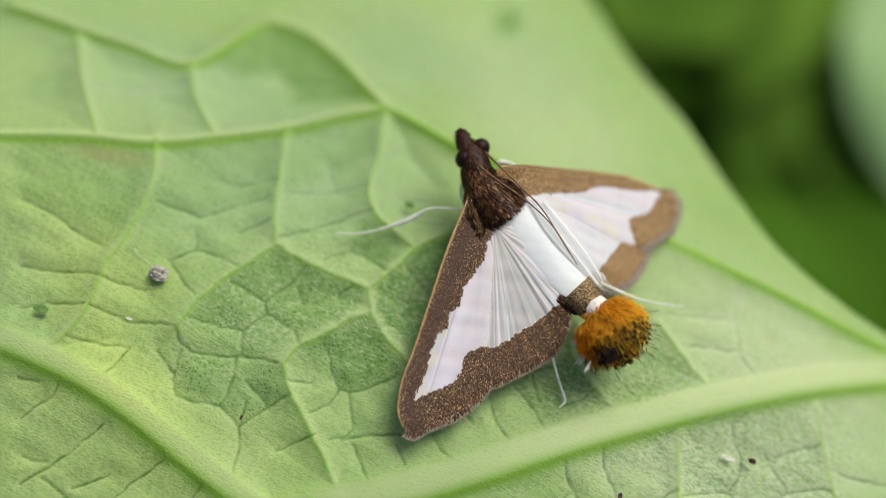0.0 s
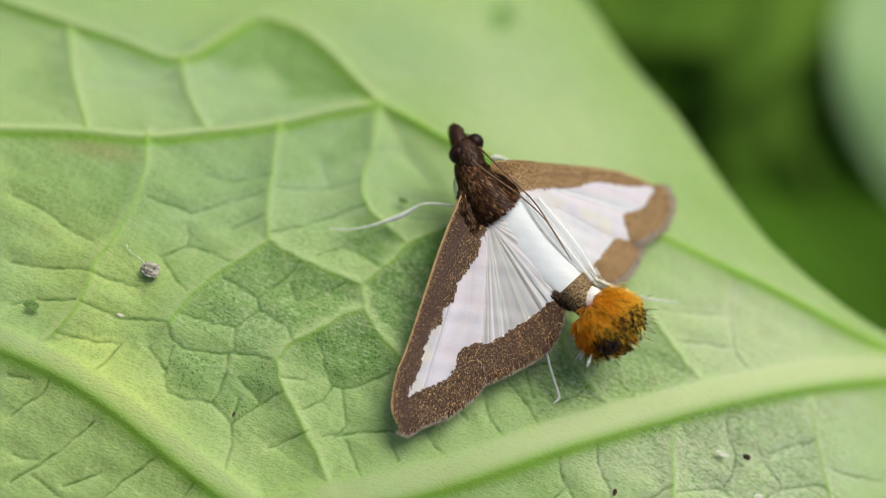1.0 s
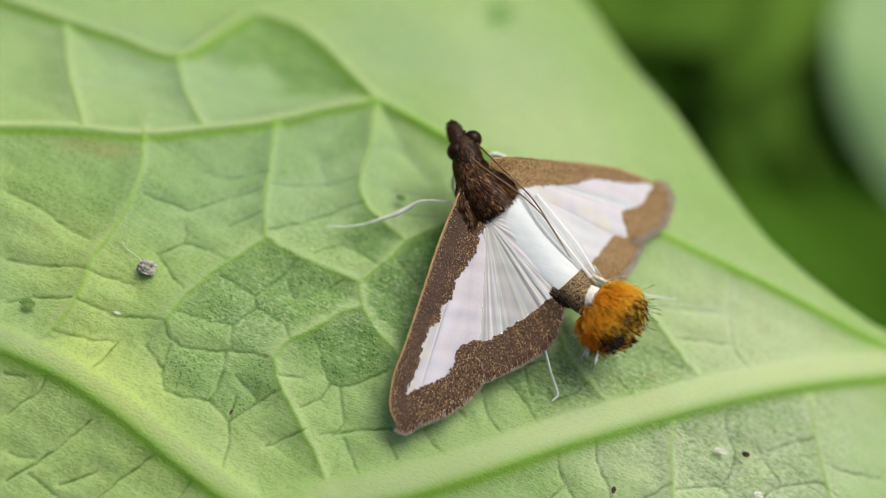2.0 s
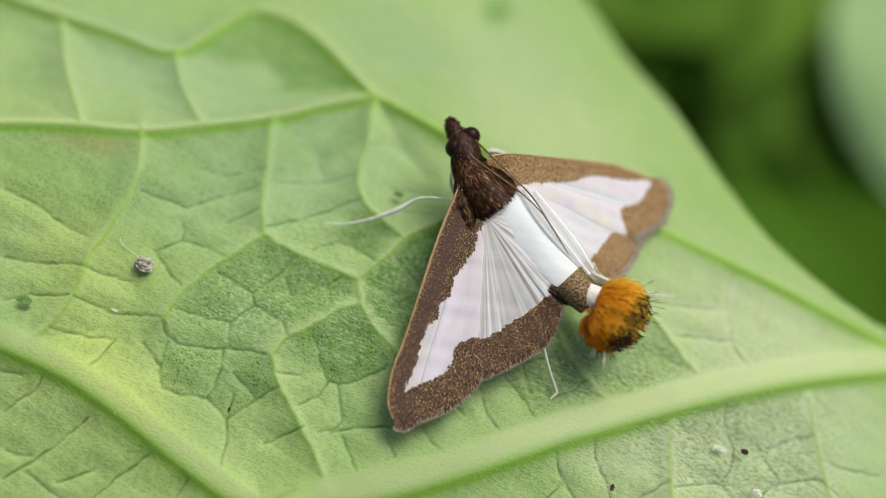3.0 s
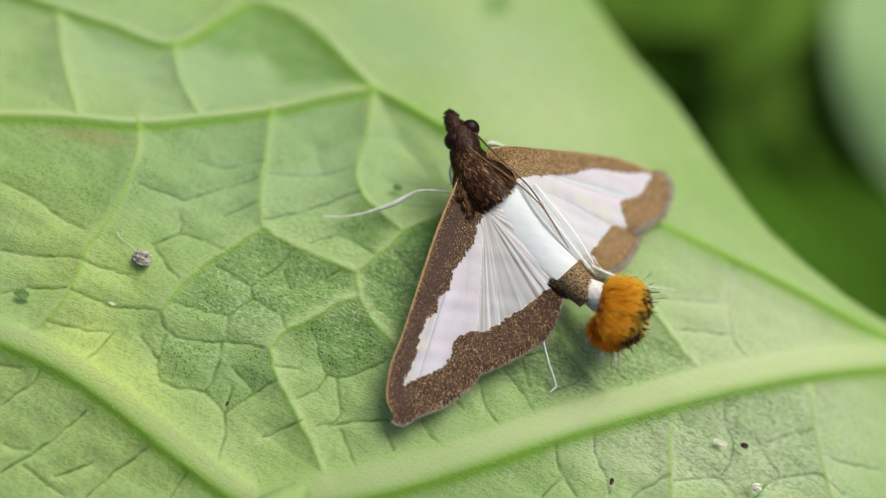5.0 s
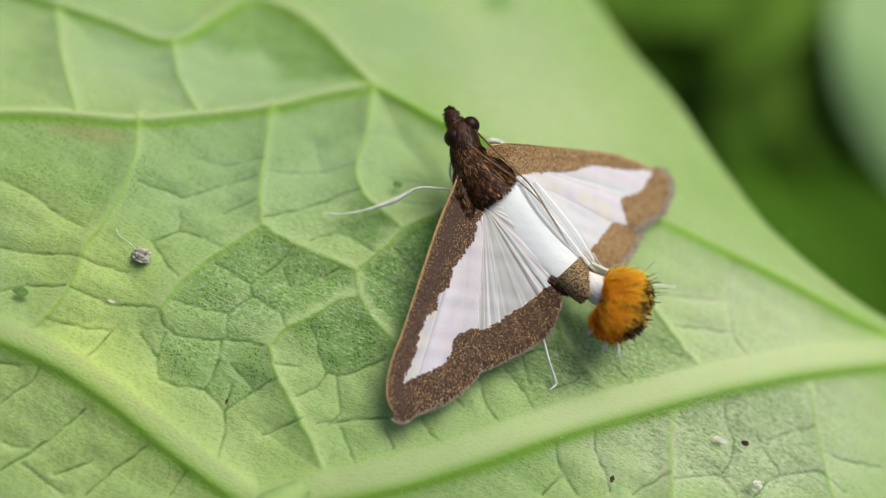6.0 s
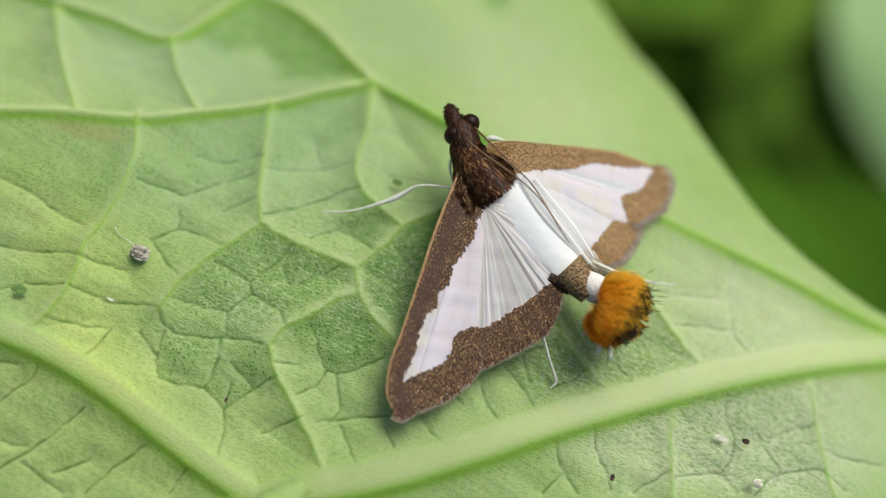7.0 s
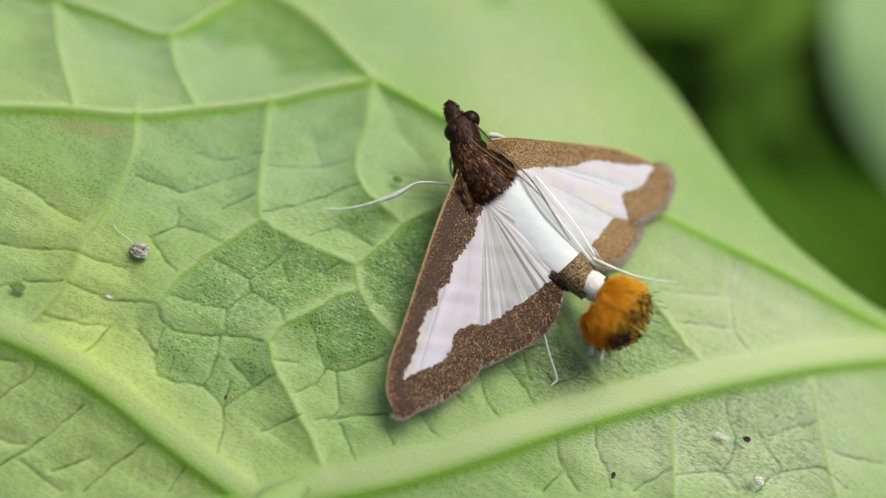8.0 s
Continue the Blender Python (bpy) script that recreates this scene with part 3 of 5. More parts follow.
# deeper green cells, with shade by the wing and ridges painted in: strength and outline
DEEP_AND_SHADED_CELLS = [
    (0.75, [(-23.9, 10.3), (-21.4, 16.9), (-17.4, 16.6), (-9.9, 11.5), (-15.3, 9.2), (-17.8, 11.9), (-20.3, 10.4)]),
    (0.55, [(-11.7, -2.7), (-4.9, -3.4), (-5.2, -5.8), (-7.6, -8.6), (-11.1, -10.3), (-15, -9.4), (-14.7, -7.4)]),
    (0.5, [(-14.4, -11.6), (-8.5, -10.3), (-7.1, -11.9), (-9.4, -14.7), (-11.1, -14), (-13.8, -14.3)]),
    (0.8, [(-7.6, -8.6), (-4, -4.9), (-1.2, -7.1), (-1.4, -8.7), (-3.5, -10.3), (-4.6, -9.9)]),
    (1, [(-4.5, -3.4), (-2.7, 0.4), (-0.6, 2.5), (-0.2, -1.1), (-0.4, -6.8), (-3.5, -5.1)]),
    (0.55, [(-7, -1.2), (-6.2, 2.3), (-2.9, 0.4), (-4.1, -1.8)]),
    (0.2, [(8.6, -1.4), (15.3, -0.5), (18.7, -1.8), (13.9, -5.4), (11.6, -4.5)]),
    (0.35, [(6.4, -6.1), (9.1, -3.7), (11.3, -4.8), (9.6, -8.4)]),
    (0.3, [(-31.1, -1.5), (-22.4, 1.6), (-14.9, 6.1), (-9.2, 10.6), (-7.8, 6.6), (-13.2, 0.3), (-17.3, -2.3), (-21, -5.6), (-28.8, -5.6)]),
]


def lush_and_shade(x, y):
    out = 0.9 * spot(x, y, -2.8, 27.6, 1.2, 2.5) + 0.3 * spot(x, y, -4.7, -7.9, 2.6, 2.0) + 0.35 * spot(x, y, -31.4, 3.5, 2.5, 1.8)
    for strength, outline in DEEP_AND_SHADED_CELLS:
        d = inside(np.array(outline), x, y) + 0.25 * lumps(x, y, 1.6, 18)
        out = np.maximum(out, strength * np.clip(0.5 + d / 0.9, 0, 1))
    return np.clip(out * (0.85 + 0.25 * lumps(x, y, 1.3, 20)), 0, 1)


def yellowing_and_light(x, y):
    # yellow patches; the first three paint extra brightness on the left side
    return np.clip(
        0.3 * spot(x, y, -18.0, -20.3, 8.0, 4.0, 0.00)
        + 0.28 * spot(x, y, -9.0, -17.2, 6.0, 4.0, 0.00)
        + 0.25 * spot(x, y, -26.2, -5.5, 5.0, 3.0, 0.00)
        + 1 * spot(x, y, -17.2, -14.3, 4.5, 2.2, -0.40)
        + 0.6 * spot(x, y, -21.0, -9.2, 5.0, 3.0, 0.00)
        + 0.4 * spot(x, y, -21.4, -15.8, 3.0, 2.0, 0.00)
        + 0.3 * spot(x, y, -32.2, 6.8, 4.0, 3.0, 0.00)
        + 0.2 * spot(x, y, 25.9, 2.0, 5.0, 2.0, 0.20)
        + 0.3 * spot(x, y, 2.6, 18.9, 4.0, 8.0, 0.00), 0, 1)


def bloom(x, y):
    return np.clip(
        0.22 * spot(x, y, -24.6, 6.1, 7.0, 2.5, 0.00)
        + 0.55 * spot(x, y, 3.2, 15.7, 13.0, 7.0, 2.0)
        + 0.25 * spot(x, y, -6.9, 19.0, 9.0, 7.0)
        + 0.2 * spot(x, y, -24.9, 6.4, 9.0, 7.0)
        + 0.15 * spot(x, y, -31.2, 3.2, 3.0, 2.5, 0.00)
        + 0.2 * spot(x, y, -17.9, 7.4, 4.0, 1.5, 0.00)
        + 0.9 * spot(x, y, 22.6, 2.7, 9.0, 5.0, 0.00)
        + 1 * spot(x, y, 20.6, -5.9, 5.0, 3.5, 0.00)
        + 0.7 * spot(x, y, 15.1, -8.7, 5.0, 2.5, 0.00)
        + 1 * spot(x, y, 26.0, -4.7, 5.0, 4.0, 0.00)
        + 0.5 * spot(x, y, -10.1, -8.7, 2.0, 1.2, 0.00)
        + 0.6 * spot(x, y, 29.9, -1.5, 6.0, 4.0, 0.00), 0, 1)



def build_leaf():
    xs = steps_between([(-80, -40, 1.5), (-40, -30, 0.16), (-30, 32, 0.105), (32, 36, 0.16), (36, 60, 1.5)])
    ys = steps_between([(-90, -27, 1.5), (-27, -24, 0.16), (-24, 10, 0.105), (10, 42, 0.18), (42, 62, 1.5)])
    gx, gy = np.meshgrid(xs, ys)
    x, y = gx.ravel(), gy.ravel()
    cx, cy = LEAF_CENTRE
    r, a = np.hypot(x - cx, y - cy), np.arctan2(y - cy, x - cx)
    limit = leaf_radius(a)
    keep = r < limit
    w, h = len(xs), len(ys)
    grid = keep.reshape(h, w)
    cell = grid[:-1, :-1] | grid[1:, :-1] | grid[:-1, 1:] | grid[1:, 1:]
    iy, ix = np.nonzero(cell)
    quads = np.stack([iy * w + ix, iy * w + ix + 1, (iy + 1) * w + ix + 1, (iy + 1) * w + ix], 1)
    used = np.unique(quads)
    index = np.full(len(x), -1)
    index[used] = np.arange(len(used))
    out = ~keep
    x = np.where(out, cx + limit * np.cos(a), x)[used]
    y = np.where(out, cy + limit * np.sin(a), y)[used]
    z, rib_and_light, crease, green, cell, deep = relief(x, y)
    rim = limit[used] - np.hypot(x - cx, y - cy)
    z = z + lay(x, y) - 0.6 * np.exp(-np.maximum(rim, 0) / 0.5)
    fields = {"rib_and_light": rib_and_light, "crease": crease, "lush_and_shade": lush_and_shade(x, y) * deep * (0.65 + 0.35 * cell), "stain": stain(x, y), "fuzz": fuzz(x, y), "cool": cool(x, y), "yellowing_and_light": yellowing_and_light(x, y), "bloom": bloom(x, y), "green_rib_and_shade": green, "cell": cell}
    place, quads = np.stack([x, y, z], 1) * MM, index[quads]
    mx, my = x[quads].mean(1), y[quads].mean(1)
    across = np.cross(place[quads[:, 2]] - place[quads[:, 0]], place[quads[:, 3]] - place[quads[:, 1]])
    skin = np.zeros_like(place)
    for c in range(4):
        np.add.at(skin, quads[:, c], across)
    skin /= np.maximum(np.linalg.norm(skin, axis=1), 1e-20)[:, None]
    pairs = np.concatenate([quads[:, [c, (c + 1) % 4]] for c in range(4)])
    keys = np.sort(pairs, 1) @ np.array([len(x), 1])
    _, first, times = np.unique(keys, return_index=True, return_counts=True)
    edge_pairs = pairs[first[times == 1]]
    # each rib and side vein is a part of its own, cut along the foot of its ridge
    owner = np.zeros(len(quads), int)
    closest = np.full(len(quads), 9.0)
    ribs = [(spline(v, 6), 1.75 if k < 2 else 1.0) for k, v in enumerate(MAIN_VEINS)] + [(spline(v, 5), 0.62) for v in SIDE_VEINS]
    for k, (line, half) in enumerate(ribs):
        d = distance_to([line], mx, my, half) / half
        mine = d < np.minimum(closest, 0.999)
        owner[mine], closest[mine] = k + 1, d[mine]
    ob = tagged(new("leaf"), "broad light green leaf underside with raised branching veins", "leaf")
    for k in range(len(ribs) + 1):
        mine = quads[owner == k]
        if not len(mine):
            continue
        at = np.unique(mine)
        back = np.full(len(x), -1)
        back[at] = np.arange(len(at))
        name = "blade" if k == 0 else "main_vein" if k <= len(MAIN_VEINS) else "side_vein"
        low = place[at] - 0.0003 * skin[at]
        faces = np.concatenate([back[mine], back[mine][:, ::-1] + len(at)])
        if k == 0:
            e = back[edge_pairs]
            e = e[(e >= 0).all(1)]
            faces = np.concatenate([faces, np.stack([e[:, 1], e[:, 0], e[:, 0] + len(at), e[:, 1] + len(at)], 1)])
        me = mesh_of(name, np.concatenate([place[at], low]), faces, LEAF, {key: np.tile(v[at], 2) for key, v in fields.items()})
        me.normals_split_custom_set_from_vertices(np.concatenate([skin[at], -skin[at]]).tolist())
        part(name, me, ob, "" if k == 0 else "pale raised vein")
    # the stalk leaves the blade where the main ribs meet
    line = np.array([(-3.0, -17.5, -0.3), (-4.5, -21.0, 0.3), (-8.0, -30.0, 0.6), (-18.0, -55.0, 2.0), (-28.0, -80.0, -6.0), (-34.0, -98.0, -60.0), (-36.0, -102.0, -180.0), (-36.0, -104.0, -300.0)])
    v, f = tube(spline(line, 10) * MM, np.interp(np.linspace(0, 1, 71), [0, 0.1, 1], [0.6, 1.5, 2.2]) * MM, 12)
    fields = {key: np.zeros(len(v)) for key in fields}
    part("petiole", mesh_of("petiole", v, f, LEAF, fields), ob, "round green leaf stalk")
    return ob


leaf = build_leaf()


# ---- the moth ----
MOTH_BASE = Vector((0.0045, 0.0, 0.0))
moth = new("moth")
moth.location = MOTH_BASE
tagged(moth, "white and brown moth with spread wings and orange tail tuft", "moth")


def own(verts):
    """World places as places in the moth's space."""
    return np.asarray(verts, float) - np.array(MOTH_BASE)


# wing planes: a point, two axes, and outlines in millimetres on them
LEFT_PLANE = (Vector((-0.00055, 0.00293, 0.00390)), Vector((0.1264, -0.9741, -0.1874)), Vector((0.9904, 0.1346, -0.0320)))
RIGHT_PLANE = (Vector((0.00174, 0.00615, 0.00390)), Vector((0.9064, 0.2439, -0.3450)), Vector((-0.2469, 0.9684, 0.0360)))
LF_OUT = [(-0.18, -0.04), (2.75, -0.57), (6.15, -0.94), (9.85, -1.29), (12.05, -1.57), (13.8, -1.45), (14.85, -0.84), (15.05, 0.07), (14.35, 0.81), (13.7, 1.85), (12.93, 2.76), (11.79, 3.6), (10.83, 3.89), (9.13, 3.45), (5.62, 2.86), (2.08, 2.24), (1.08, 1.72), (-0.36, 1.48)]
LF_WHITE = [(1.7, 1.93), (3.37, 1.78), (5.4, 0.98), (6.51, 0.93), (7.22, 0.4), (8.06, 0.55), (8.53, 0.07), (9.66, -0.18), (11.03, -0.19), (13.03, -0.56), (12.41, 0.3), (11.76, 1.31), (10.91, 1.95), (9.62, 2.06), (9, 2.73), (8.11, 3.77), (5.43, 3.71), (2.57, 3.31)]
LH_OUT = [(0.62, 2.07), (5.19, 1.59), (9.5, 1.82), (10.98, 3.53), (10.31, 4.91), (9.31, 6.16), (8.18, 7.32), (6.93, 7.84), (5.28, 7.82), (3.99, 6.7), (2.52, 5.08), (0.59, 2.99)]
LH_WHITE = [(0.44, 2.03), (5.23, 1.42), (9.16, 2.03), (8.81, 3.41), (8.48, 4.07), (7.35, 5.19), (6.09, 6.4), (5.13, 7.2), (5.06, 8.15), (3.75, 7.39), (2.21, 5.58), (0.1, 3.44)]
RF_OUT = [(-1.37, -0.07), (0.17, 0.55), (2.72, 1.01), (6.27, 1.64), (9.06, 1.97), (11.47, 1.74), (12.61, 1.38), (12.89, 0.31), (12.2, -1.23), (10.79, -2.28), (9.28, -3.1), (6.95, -2.69), (3.79, -2.02), (0.99, -1.91), (-0.51, -1.49)]
RF_WHITE = [(0.83, -1.48), (2.84, -0.71), (4.79, -0.2), (6.69, 0.67), (9.09, 0.98), (11.53, 1.49), (11.27, 0.55), (10.58, -0.45), (9.38, -1.05), (9.21, -1.66), (9.97, -4.23), (6.35, -4.2), (3.03, -3.56), (-0.2, -2.76)]
RH_OUT = [(-0.54, -1.12), (3.72, -0.86), (9.21, -1.79), (10.43, -2.73), (9.88, -4.25), (9.0, -5.38), (7.67, -6.12), (6.56, -6.41), (5.36, -6.15), (3.09, -4.52), (-0.04, -2.15)]
RH_WHITE = [(-0.11, -1.2), (3.72, -0.94), (9.68, -1.8), (8.7, -2.9), (7.58, -4.34), (7.08, -5.11), (6.47, -5.58), (5.46, -6.32), (2.88, -4.64), (-0.05, -1.96)]


def build_wing(name, plane, outline, white, lift, label, root, side, pleats, costa_to, strands, nerves, clearness):
    origin, u, v = (np.array(p) for p in plane)
    normal = np.cross(u, v)
    if normal[2] < 0:
        normal = -normal
    edge = spline(outline, 8, True)
    patch = spline(white, 6, True)
    lo, hi = edge.min(0) - 0.2, edge.max(0) + 0.2
    step = 0.048
    xs, ys = np.arange(lo[0], hi[0], step), np.arange(lo[1], hi[1], step)
    gx, gy = np.meshgrid(xs, ys)
    x, y = gx.ravel(), gy.ravel()
    d = inside(edge, x, y) + 0.03 * lumps(x, y, 0.5, 11)
    w, h = len(xs), len(ys)
    grid = (d > 0).reshape(h, w)
    iy, ix = np.nonzero(grid[:-1, :-1] & grid[1:, :-1] & grid[:-1, 1:] & grid[1:, 1:])
    quads = np.stack([iy * w + ix, iy * w + ix + 1, (iy + 1) * w + ix + 1, (iy + 1) * w + ix], 1)
    used = np.unique(quads)
    index = np.full(len(x), -1)
    index[used] = np.arange(len(used))
    x, y, d = x[used], y[used], d[used]
    dw = inside(patch, x, y) + 0.07 * lumps(x, y, 0.45, 12) + 0.05 * lumps(x, y, 0.2, 13)
    fan = np.arctan2(y - root[1], x - root[0])
    away = np.hypot(x - root[0], y - root[1])
    lo_a, hi_a = np.percentile(fan, 1), np.percentile(fan, 99)
    turn = (fan - lo_a) / (hi_a - lo_a)
    turn = turn + (0.3 * np.sin(turn * 11.0 + side) + 0.3 * np.sin(turn * 23.0 + 2.0)) / pleats
    wave = np.abs(np.sin(math.pi * turn * pleats))
    # fine pale strands and dull nerves that fan out from the root, with clearer film between some of them
    rng = np.random.RandomState(pleats * 7 + 5)
    arc = (hi_a - lo_a) * away
    strand, nerve, groove = np.zeros(len(x)), np.zeros(len(x)), np.zeros(len(x))
    for k in range(strands):
        at, bend = rng.uniform(0.02, 0.98), rng.normal(0, 0.004)
        line = np.exp(-((turn - at - bend * (away - 5)) * arc / rng.uniform(0.03, 0.07)) ** 2)
        strand = np.maximum(strand, line * rng.uniform(0.35, 1.0))
    for k in range(nerves):
        at = (k + 0.5 + rng.uniform(-0.25, 0.25)) / nerves
        nerve = np.maximum(nerve, np.exp(-((turn - at) * arc / 0.055) ** 2) * rng.uniform(0.3, 0.8))
        groove = np.maximum(groove, np.exp(-((turn - at) * arc / 0.10) ** 2))
    strand, nerve = strand * np.clip(away / 1.5, 0, 1), nerve * np.clip(away / 1.5, 0, 1)
    knots = np.linspace(0, 1, 2 * pleats + 1)
    film = clearness * np.interp(turn, knots, rng.uniform(0.0, 1.0, len(knots)) ** 1.4)
    sheen_tint = np.clip(np.interp(turn, knots, rng.uniform(0.0, 1.0, len(knots))) + 0.12 * lumps(x, y, 2.5, 19), 0, 1)
    z = lift + (0.85 if side < 0 else 0.7) / pleats * (wave - 0.5) * np.clip(away / 5, 0, 1) + 0.03 * lumps(x, y, 1.6, 14) - 0.02 * (away / 6) ** 2 + 0.035 * strand - 0.05 * groove
    z = z - 0.105 * np.exp(-np.maximum(d, 0) / 0.25)
    costa = np.exp(-(distance_to([spline(outline[:costa_to], 8)], x, y, 1.0) / 0.2) ** 2) if costa_to else 0 * x
    place = origin + MM * (x[:, None] * u + y[:, None] * v + z[:, None] * normal)
    streak = np.clip(0.12 + 0.45 * np.sin(turn * pleats * 6.283) * np.clip((away - 3) / 3, 0, 1) + 0.5 * lumps(x, y, 0.9, 17), 0, 1)
    if costa_to:
        band = distance_to([spline(outline[:costa_to], 8)], x, y, 3.0)
        streak = np.clip(streak * 0.55 + np.exp(-((band - 0.85) / 0.42) ** 2), 0, 1)
    if side > 0:
        streak = streak * 0.1
    streak = np.maximum(streak, 0.9 * groove * np.clip(away / 4, 0, 1))
    fields = {"streak": streak, "white": np.clip(0.5 + dw / 0.08, 0, 1), "nerve": nerve, "costa": costa, "strand": strand, "film": film * (dw > 0.05), "sheen_tint": sheen_tint}
    me = mesh_of(name, own(place), index[quads], WING, fields)
    ob = part(name, me, moth, label)
    thick = ob.modifiers.new("thickness", "SOLIDIFY")
    thick.thickness, thick.offset = 0.00006, -1.0
    if costa_to:
        bar = spline(outline[:costa_to - 1], 8)
        bar = bar + 0.05 * (np.mean(outline, 0) - bar) / np.linalg.norm(np.mean(outline, 0) - bar, axis=1)[:, None]
        line = origin + MM * (bar[:, :1] * u + bar[:, 1:] * v + (lift + 0.02) * normal)
        tv, tf = tube(line, np.linspace(0.048, 0.028, len(line)) * MM, 8)
        part("leading_edge", mesh_of("leading_edge", own(tv), tf, COSTA), ob, "golden leading edge")
    # loose scales over the brown parts and a fringe along the outer margin
    rng = np.random.RandomState(len(name) * 100 + int(abs(root[0]) * 50) + side)
    brown = np.nonzero((dw < 0.02) & (costa < 0.35))[0]
    pick = rng.choice(brown, 15000, True)
    tone = np.repeat(streak[pick], 5)

    def flakes(pick, lng, wid, spread, shape):
        """Flat flakes at the picked points, pointing away from the wing's root; shape: rows of (along, across, up)."""
        k = len(pick)
        px, py = x[pick] + rng.uniform(-0.05, 0.05, k), y[pick] + rng.uniform(-0.05, 0.05, k)
        a = np.arctan2(py - root[1], px - root[0]) + rng.normal(0, spread, k)
        ca, sa, lift_up = np.cos(a), np.sin(a), rng.uniform(0.5, 1.3, k)
        rows = []
        for f, g, up in shape:
            qx, qy, qz = px + ca * f * lng - sa * g * wid, py + sa * f * lng + ca * g * wid, z[pick] + 0.012 + up * lift_up
            rows.append(origin + MM * (qx[:, None] * u + qy[:, None] * v + qz[:, None] * normal))
        return np.stack(rows, 1).reshape(-1, 3)

    lng = 0.115 * rng.uniform(0.6, 1.3, len(pick)) * np.where((d[pick] < 0.12) & (away[pick] > 6.0), 2.8, 1.0)
    verts = flakes(pick, lng, 0.030 * rng.uniform(0.7, 1.3, len(pick)), 0.25, ((0, -0.7, 0), (0, 0.7, 0), (0.75, 1, 0.03), (1, 0, 0.035), (0.75, -1, 0.03)))
    at = 5 * np.arange(len(pick))[:, None]
    faces = (at + np.array([0, 1, 2, 4])).tolist() + (at + np.array([4, 2, 3])).tolist()
    coat = part("scale_coat", mesh_of("scale_coat", own(verts), faces, BROWN_SCALE if side < 0 else GOLD_SCALE, {"streak": tone}, smooth=False), ob)
    coat["kind"] = "stuff"
    rim = np.nonzero((d < 0.11) & (away > 6.0) & (costa < 0.1) & (dw < -0.1))[0]
    pick = rng.choice(rim, 2600, True)
    lng = rng.uniform(0.2, 0.55, len(pick)) * (1.0 if side < 0 else 1.8)
    verts = flakes(pick, lng, rng.uniform(0.008, 0.018, len(pick)), 0.2, ((0, -1, 0), (0, 1, 0), (1, 0.7, -0.04), (1, -0.7, -0.04)))
    faces = (4 * np.arange(len(pick))[:, None] + np.arange(4)).tolist()
    fringe = part("fringe", mesh_of("fringe", own(verts), faces, FRINGE_SCALE, {"streak": np.zeros(len(verts))}, smooth=False), ob, "pale grey-brown fringe")
    fringe["kind"] = "stuff"
    return ob


build_wing("hindwing", LEFT_PLANE, LH_OUT, LH_WHITE, -0.10, "pleated white hindwing with brown fringe", (1.0, 2.0), -1, 15, 0, 46, 9, 0.95)
build_wing("forewing", LEFT_PLANE, LF_OUT, LF_WHITE, 0.05, "white forewing with broad brown border", (0.5, 1.2), -1, 9, 7, 12, 9, 0.3)
build_wing("hindwing", RIGHT_PLANE, RH_OUT, RH_WHITE, -0.10, "pleated white hindwing with brown fringe", (0.3, -0.9), 1, 9, 0, 16, 6, 0.5)
build_wing("forewing", RIGHT_PLANE, RF_OUT, RF_WHITE, 0.02, "white forewing with broad brown border", (-0.1, -0.6), 1, 7, 6, 4, 6, 0.15)

# body along its axis
THORAX = [(-1.05, 5.83, 3.20), (-0.24, 4.91, 3.50), (0.69, 4.18, 3.60), (1.48, 3.69, 3.50), (1.99, 3.43, 3.30)]
ABDOMEN = [(1.76, 3.84, 2.90), (3.65, 2.87, 2.80), (5.48, 1.87, 2.60), (7.05, 1.00, 2.50), (8.10, 0.40, 2.45)]
RING = [(7.93, 0.37, 2.70), (8.87, -0.12, 2.60), (9.86, -0.55, 2.50)]
HEAD = [(-1.75, 6.80, 3.40), (-1.35, 6.42, 3.50), (-0.98, 6.00, 3.50), (-0.60, 5.45, 3.35)]
PALP = [(-2.72, 8.02, 3.05), (-2.42, 7.55, 3.25), (-2.02, 7.05, 3.35), (-1.60, 6.60, 3.40)]
EYES = [(-1.72, 5.95, 3.45), (-0.98, 7.18, 3.40)]
FEELERS = [[(-0.61, 6.55, 4.40), (0.78, 5.60, 4.90), (2.34, 4.59, 5.40), (3.94, 3.83, 5.20), (5.71, 2.50, 5.00), (7.34, 1.13, 4.80)],
           [(-0.72, 5.40, 4.60), (0.46, 4.67, 5.20), (1.90, 4.03, 5.70), (3.40, 3.70, 5.30), (4.97, 2.94, 5.20), (6.61, 1.65, 5.00)]]
LEGS = [[(-0.60, 2.95, 2.1), (-1.23, 2.95, 2.0), (-2.68, 2.50, 1.9), (-3.41, 1.91, 1.4), (-4.07, 1.30, 1.0), (-5.55, 0.32, 0.4), (-6.89, -0.35, 0.0), (-8.18, -0.73, -0.2)],
        [(7.14, -3.15, 2.0), (7.87, -3.93, 1.5), (8.87, -5.16, 0.8), (9.61, -5.96, 0.3), (9.84, -6.31, 0.1), (9.61, -6.77, 0.05)],
        [(9.43, 1.72, 1.7), (10.9, 1.71, 1.4), (12.4, 1.85, 0.9), (13.85, 2.22, 0.4), (15.7, 2.89, -0.2)],
        [(0.40, 6.90, 2.5), (0.60, 7.06, 2.6), (0.95, 7.18, 2.6), (1.6, 7.28, 2.4)],
        [(-0.24, 3.26, 1.88), (-0.99, 4.03, 1.69), (-1.32, 4.66, 1.93), (-1.33, 5.48, 1.74)],
        [(9.06, 1.55, 1.8), (10.41, 1.55, 1.2), (11.99, 1.98, 0.8)]]
